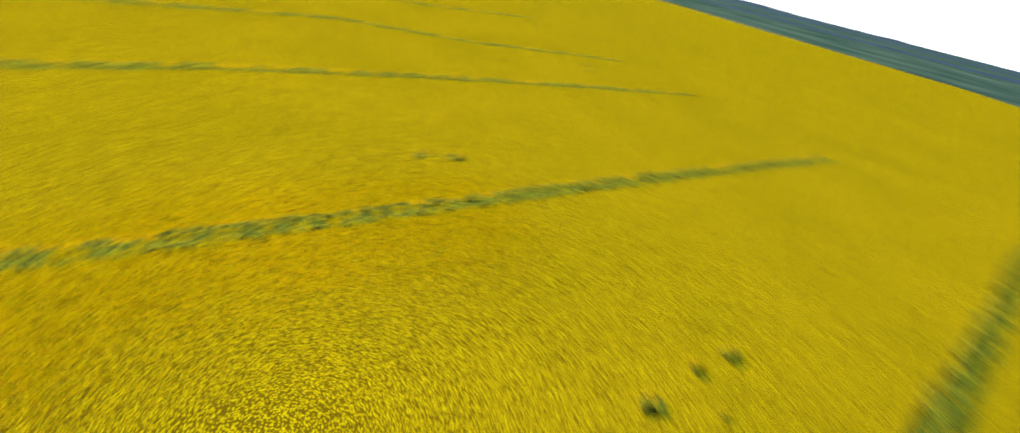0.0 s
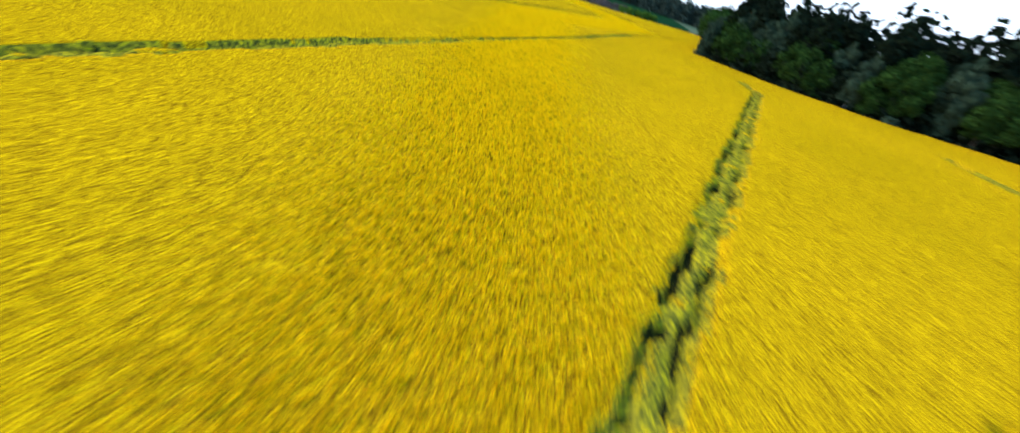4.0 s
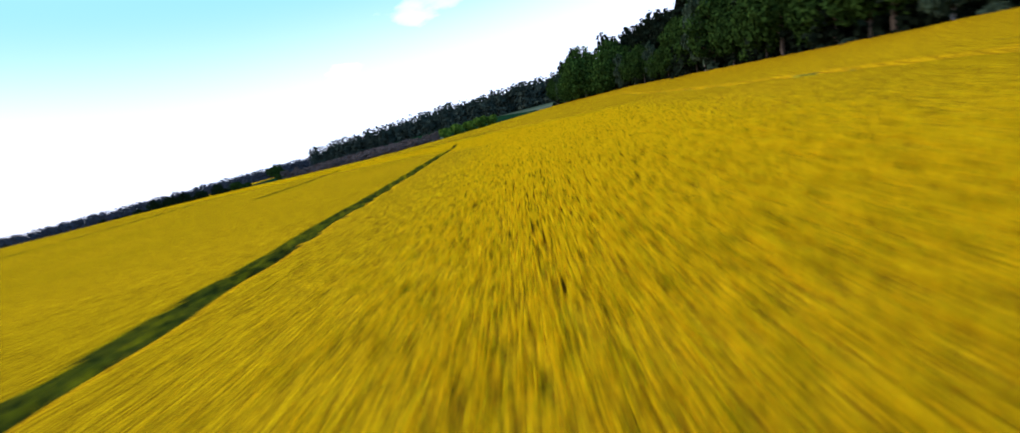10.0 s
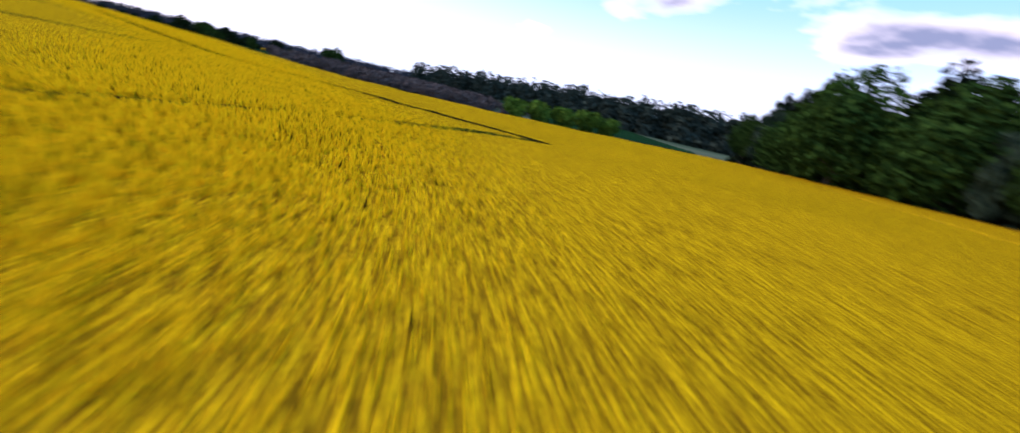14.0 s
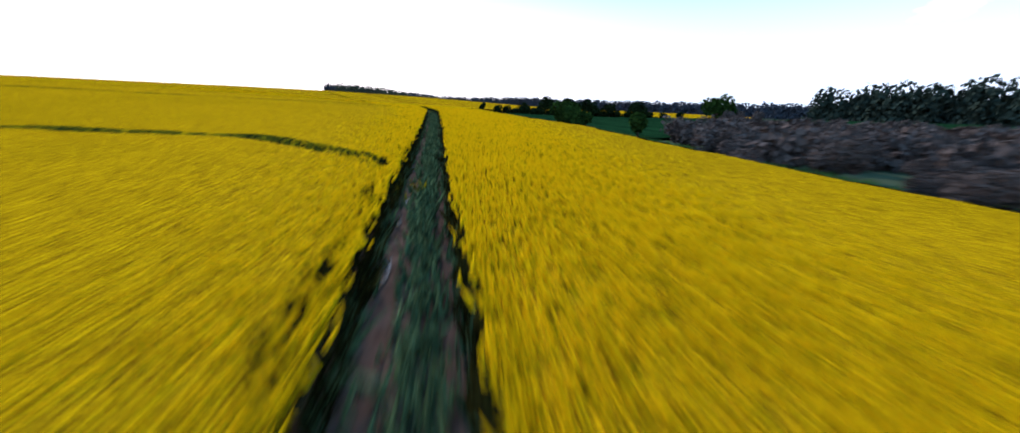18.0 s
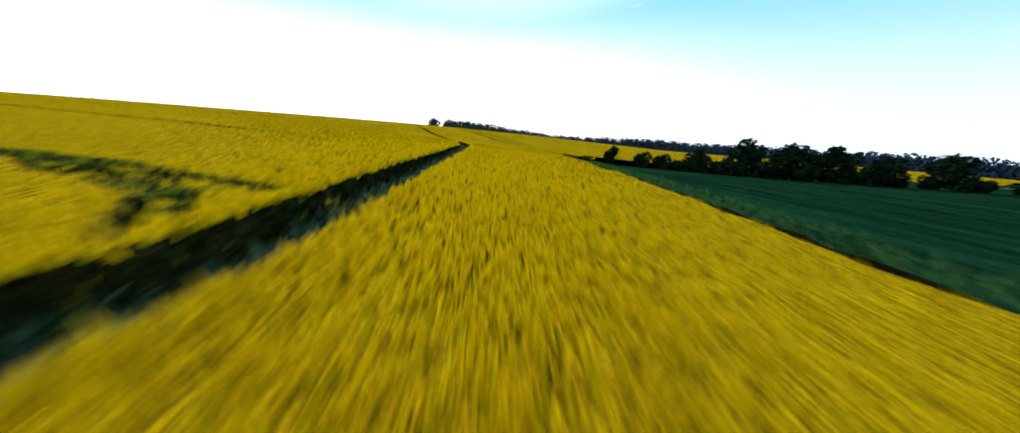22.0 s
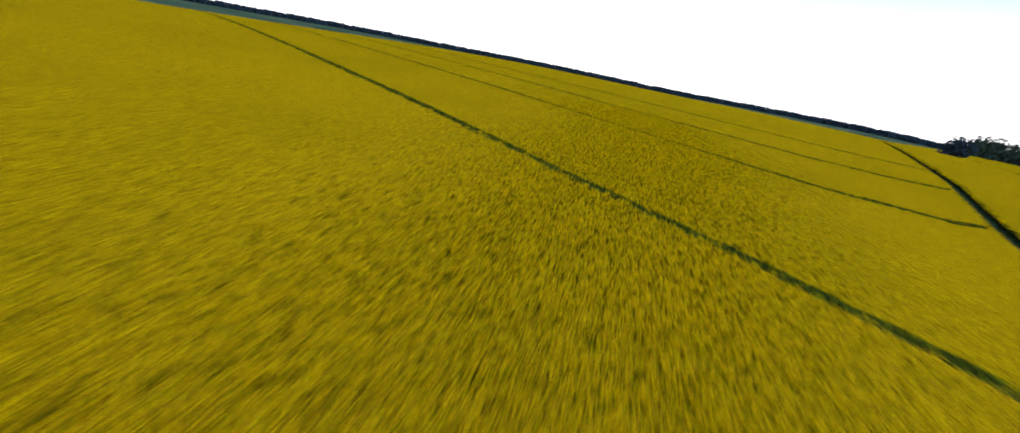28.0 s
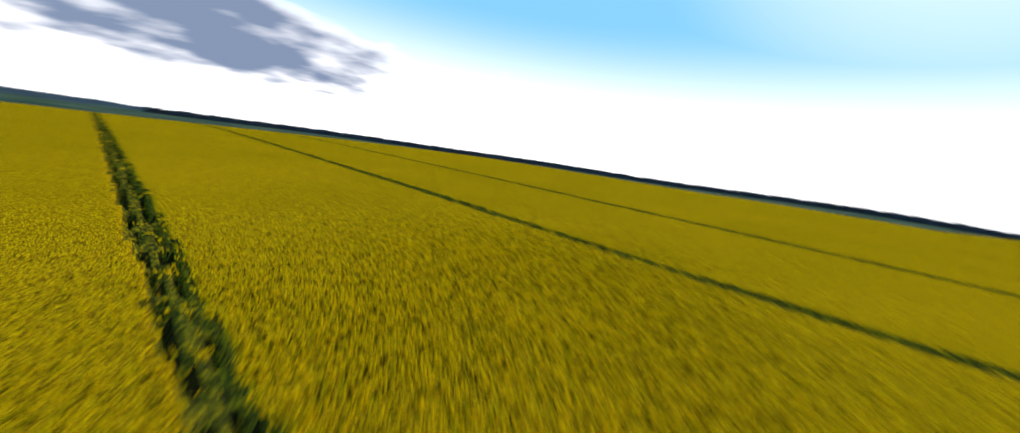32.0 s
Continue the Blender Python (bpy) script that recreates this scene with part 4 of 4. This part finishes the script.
# low growth under the edge of the wood
SHRUBS = [make_bush("shrub", "low green shrub under the edge of the wood", 2.6, 2.0, LEAVES[1], 200, 420, 0.42), make_bush("shrub", "low brown-green shrub under the edge of the wood", 2.2, 1.8, LEAVES[0], 210, 380, 0.4)]
first = [True, True]
for i, (x0, y0, a) in enumerate(along(WOOD_FRONT, 15.0)):
    k = int(r.integers(2))
    x1, y1 = x0 - math.sin(a) * 1.2, y0 + math.cos(a) * 1.2
    s = planted(SHRUBS[k], x1, y1, r.uniform(0, 360), r.uniform(0.6, 1.2), 1.0, copy=not first[k])
    first[k] = False
    tagged(s, group="shrubs under the wood")


def woodland(name, line, depth, height, per_metre, mat, label, seed, spread=3.0, sprays=46, size=1.7, peaked=0.5):
    """A far wood: many small ragged crowns joined into one mass."""
    r = np.random.default_rng(seed)
    V, F, base = [], [], 0
    C, R = [], []
    for x0, y0, a in along(line, 1.0 / per_metre):
        o = depth * r.uniform()
        x1, y1 = x0 - math.sin(a) * o + r.normal(0, 1), y0 + math.cos(a) * o + r.normal(0, 1)
        h = height * r.uniform(0.72, 1.12)
        z = float(land(x1, y1))
        s = spread * r.uniform(0.7, 1.2)
        for u in (0.14, 0.38, 0.62, 0.86):
            C.append((x1 + r.normal(0, 0.6), y1 + r.normal(0, 0.6), z + h * u)); w = s * (1.1 - peaked * u)
            R.append((w, w, h * 0.22))
    C, R = np.array(C), np.array(R)
    V, F = cluster_leaves(C, R, len(C) * sprays // 4, size, seed + 1)
    return tagged(link_mesh(name, V, F, mat), label, "wood", kind="stuff")


# interior and undergrowth: the shade under the trees is in their leaf colour
woodland("wood_interior", [(33, 330), (38, 290), (41, 240), (37, 190), (33, 160), (52, 127), (80, 109), (110, 88), (180, 103)], 10, 20, 0.8, LEAVES[2], "interior of the wood behind its edge, shade painted in", 300, 3.6, 110, 1.5)
woodland("wood_interior", [(62, 160), (100, 135), (150, 112), (230, 125)], 18, 19, 1.2, LEAVES[2], "interior of the wood behind its edge, shade painted in", 302, 4.2, 110, 1.6)
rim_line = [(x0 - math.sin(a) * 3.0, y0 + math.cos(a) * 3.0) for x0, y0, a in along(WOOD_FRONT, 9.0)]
woodland("wood_undergrowth", rim_line, 4, 7.5, 1.5, LEAVES[2], "undergrowth between the trunks of the wood's edge, shade painted in", 305, 2.3, 90, 0.8, 0.3)
woodland("far_wood_north", [(62, 372), (-18, 402), (-108, 438), (-186, 461)], -30, 15.5, 1.5, HAZED_PINE_WOOD, "long dark wood of pines beyond the meadow", 310, 4.4, 210, 1.35, 0.5)
woodland("hazed_hill_wood", [(-735, 287), (-738, 320), (-744, 350), (-756, 400), (-772, 450)], 22, 15.5, 1.6, HAZED_HILL_WOOD, "dark rounded wood on the far hilltop", 330, 4.8, 90, 1.6)
# far woods: the haze is in their blue-grey colour, not in the air
woodland("slope_wood", [(-752, 398), (-744, 450), (-730, 496), (-682, 546), (-632, 594)], 14, 15, 1.5, HAZED_WOOD, "dark wood running down from the far hilltop", 335, 4.8, 84, 1.8)
woodland("west_wood", [(-130, 720), (-330, 690), (-480, 680), (-600, 640), (-800, 570), (-930, 500)], -30, 15, 1.3, HAZED_WOOD, "long wood behind the far rapeseed field, haze in its colour", 340, 5.0, 84, 1.9)
woodland("ridge_wood", [(-1850, 560), (-1850, 330), (-1840, 100), (-1820, -160), (-1690, -420), (-1480, -700), (-1260, -950), (-1000, -1160), (-640, -1260), (-380, -1300)], 60, 13, 0.34, HAZED_WOOD, "long wood on a low far ridge, haze in its colour", 345, 13.0, 110, 5.0, 0.3)
woodland("ridge_trees", [(-486, 17), (-515, 47), (-545, 85)], 6, 4.0, 0.2, HAZED_WOOD, "row of small far trees on the crest of the field", 350, 1.0, 60, 0.5)

# ---- hedges, scrub and single bushes along the northern margin ----
BUSH = "round dark green bush at the margin of the rapeseed"
planted(make_bush("hawthorn_bush", BUSH, 4.0, 3.4, LEAVES[0], 400, 1900, 0.42), -129, 282.6, 0, 1.2, 0.86, copy=False)
planted(make_bush("hawthorn_bush", BUSH, 4.4, 3.0, LEAVES[0], 405, 1500, 0.42), -125.4, 282.2, 0, 0.72, 0.95, copy=False)
planted(make_bush("hawthorn_bush", BUSH, 3.6, 1.9, LEAVES[0], 410, 1100, 0.36), -111.5, 281.2, 0, 1, 1, copy=False)
planted(make_bush("hawthorn_bush", "small dark green bush at the corner of the wheat field", 4.0, 1.7, HEDGE_LEAF, 420, 1000, 0.3), -204.2, 299.6, 0, 1, 1, copy=False)
planted(make_bush("hawthorn_bush", "big dark green bush standing behind the thorn scrub", 5.2, 3.6, LEAVES[0], 425, 1700, 0.42), -152, 351, 0, 1.5, 1, copy=False)
planted(make_tree("hill_tree", "lone bushy tree on the hill beside the track", 9, 4.2, 0.3, HAZED_WOOD, BARK, 430, 900, 0.8, low=0.15), -548, 269, 0, 1.4, 0.95, copy=False)
HEDGE = [(-198, 303), (-199, 305), (-203, 312), (-208, 323), (-214, 336), (-230, 372), (-250, 425)]
hedge_kinds = [make_tree("hedge_tree", "dark rounded hedgerow tree between wheat and rapeseed", 7.2, 2.7, 0.22, HEDGE_LEAF, BARK, 440, 1100, 0.5, low=0.12), make_bush("hedge_bush", "dark green hedge bush between wheat and rapeseed", 3.2, 2.2, HEDGE_LEAF, 450, 900, 0.4)]
planted(hedge_kinds[0], -200, 322.5, 0, 1.15, 0.86, copy=False); planted(hedge_kinds[0], -198.3, 330, 70, 1.25, 0.76)
for x0, y0, turn, size, tall in ((-197.8, 338.5, 20, 1.2, 0.82), (-196.2, 348, 130, 1.05, 0.8), (-200.4, 313.5, 210, 0.72, 0.85), (-193.5, 359, 80, 1.15, 0.85)):
    tagged(planted(hedge_kinds[0], x0, y0, turn, size, tall), group="hedge")
planted(hedge_kinds[1], -202.6, 304.4, 0, 0.9, 1, copy=False)
for k, (x0, y0) in enumerate([(-197.6, 344), (-196.6, 352), (-195, 356), (-192.6, 364), (-189.8, 369), (-186, 374), (-199.6, 318), (-199.9, 324.5), (-198.8, 331)]):
    tagged(planted(hedge_kinds[1], x0, y0, 65 * k, (1.15, 0.95, 1.05)[k % 3], 0.9), group="hedge")
for k, (x0, y0) in enumerate([(-200.9, 307), (-199.8, 310), (-199.3, 313), (-199, 316.5), (-199.4, 320), (-199, 326), (-198.6, 334), (-199, 338), (-199.6, 342), (-201, 349), (-204, 358), (-202.4, 310.5), (-201.8, 315), (-201.6, 327), (-201.2, 336)]):
    tagged(planted(hedge_kinds[1], x0, y0, 40 * k, (0.98, 0.8, 1.05, 0.72)[k % 4], 1.0), group="hedge")
for x0, y0, a in along(HEDGE[3:], 3.2):
    if r.uniform() < 0.7:
        tagged(planted(hedge_kinds[1], x0 + r.normal(0, 0.8), y0 + r.normal(0, 0.8), r.uniform(0, 360), r.uniform(0.6, 0.9), 0.9), group="hedge")
for x0, y0 in ((-225, 364), (-246, 415)):
    tagged(planted(hedge_kinds[0], x0, y0, r.uniform(0, 360), r.uniform(0.7, 0.95), 1.0), group="hedge")
GREEN = [make_bush("willow_bush", "fresh green willow bush beyond the margin of the rapeseed", 5.2, 3.2, LEAVES[3], 460, 1500, 0.42)]
for k, (x0, y0, s) in enumerate([(-46, 287.5, 1.0), (-42, 290, 1.1), (-37, 292, 1.05), (-32, 295, 1.15), (-27, 297, 1.0)]):
    tagged(planted(GREEN[0], x0, y0, 50 * k, s, 1.0, copy=k > 0), group="willow bushes")
SCR = [make_bush("bare_bush", "brown leafless thorn bush on waste ground", 3.4, 2.3, SCRUB, 470, 2600, 0.20)]
n = 0
for x0, y0 in [(r.uniform(-126, -50), r.uniform(269, 345)) for _ in range(290)]:
    if inside(np.array([x0]), np.array([y0]), [(-113, 285), (-96, 273.5), (-73, 269.6), (-58, 276.4), (-49, 288), (-57, 345), (-126, 345), (-128, 320), (-108, 300)])[0]:
        tagged(planted(SCR[0], x0, y0, r.uniform(0, 360), r.uniform(0.6, 1.15), 1.0, copy=n > 0), group="thorn scrub")
        n += 1
for x0, y0 in ((-142, 352), (-150, 356), (-147, 348)):
    tagged(planted(SCR[0], x0, y0, r.uniform(0, 360), 1.0, 1.3), group="thorn scrub")
woodland("thorn_thicket", [(-114, 293), (-96, 279.5), (-73, 275), (-60, 281), (-54, 296)], 48, 3.1, 6, SCRUB, "dense brown leafless thorn thicket on waste ground", 475, 1.9, 75, 0.5, 0.3)
# ditch weeds along the margin between the two rapeseed fields, shade in their colour
tagged(strip_tufts("ditch_weeds", [(-206, 295.2), (-221, 295.6), (-264, 299.2), (-342, 296.6), (-428, 286.8), (-540, 267.8)], (0.0, 0.5), 0.3, 9, (0.2, 0.7), (0.1, 0.25), SHADED_STEMS, 61, 0.0), "weeds in the ditch between two fields, coloured shade-dark", "weeds", kind="stuff")
tagged(strip_tufts("margin_grass", NORTH_EDGE[4:11], (3.6, 4.4, 5.3, 6.3), 0.4, 10, (0.45, 0.8), (0.12, 0.3), VERGE, 62, 0.0), "rough green grass along the margin of the rapeseed", "grass", kind="stuff")
tagged(strip_tufts("margin_weeds", NORTH_EDGE[8:13], (0.5, 1.2, 2.0, 2.8), 0.4, 9, (0.3, 0.9), (0.10, 0.28), GRASS, 63, 0.0), "rank dark weeds between the rapeseed and the thorn scrub", "weeds", kind="stuff")
stone = tagged(link_mesh("white_boulder", *limbs([((0, 0, -0.1), (0, 0, 0.5), 0.5, 0.42, 7), ((0, 0, 0.5), (0.05, 0, 0.75), 0.42, 0.1, 7)]), STONE), "small white boulder at the foot of the wood", "boulder")
stone.matrix_world = pose(2.5, 294.5, float(land(2.5, 294.5)) + 0.2)

# ---- ridges on the horizon, blue from haze put into their colour ----
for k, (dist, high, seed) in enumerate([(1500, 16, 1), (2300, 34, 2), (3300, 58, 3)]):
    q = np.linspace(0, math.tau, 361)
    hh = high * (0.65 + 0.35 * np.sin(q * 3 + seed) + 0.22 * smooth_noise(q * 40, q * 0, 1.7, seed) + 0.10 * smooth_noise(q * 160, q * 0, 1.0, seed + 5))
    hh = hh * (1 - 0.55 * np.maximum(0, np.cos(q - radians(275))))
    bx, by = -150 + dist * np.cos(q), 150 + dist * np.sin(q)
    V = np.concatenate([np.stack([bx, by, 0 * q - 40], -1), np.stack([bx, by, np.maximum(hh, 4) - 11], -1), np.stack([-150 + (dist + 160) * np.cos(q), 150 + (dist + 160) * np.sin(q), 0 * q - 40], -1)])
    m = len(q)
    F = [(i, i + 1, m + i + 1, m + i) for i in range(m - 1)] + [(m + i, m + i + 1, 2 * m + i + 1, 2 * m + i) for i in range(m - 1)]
    tagged(link_mesh("distant_ridge", V, F, HAZED_RIDGE), "distant wooded ridge on the horizon, haze blue in its colour", "ridge", kind="structure")
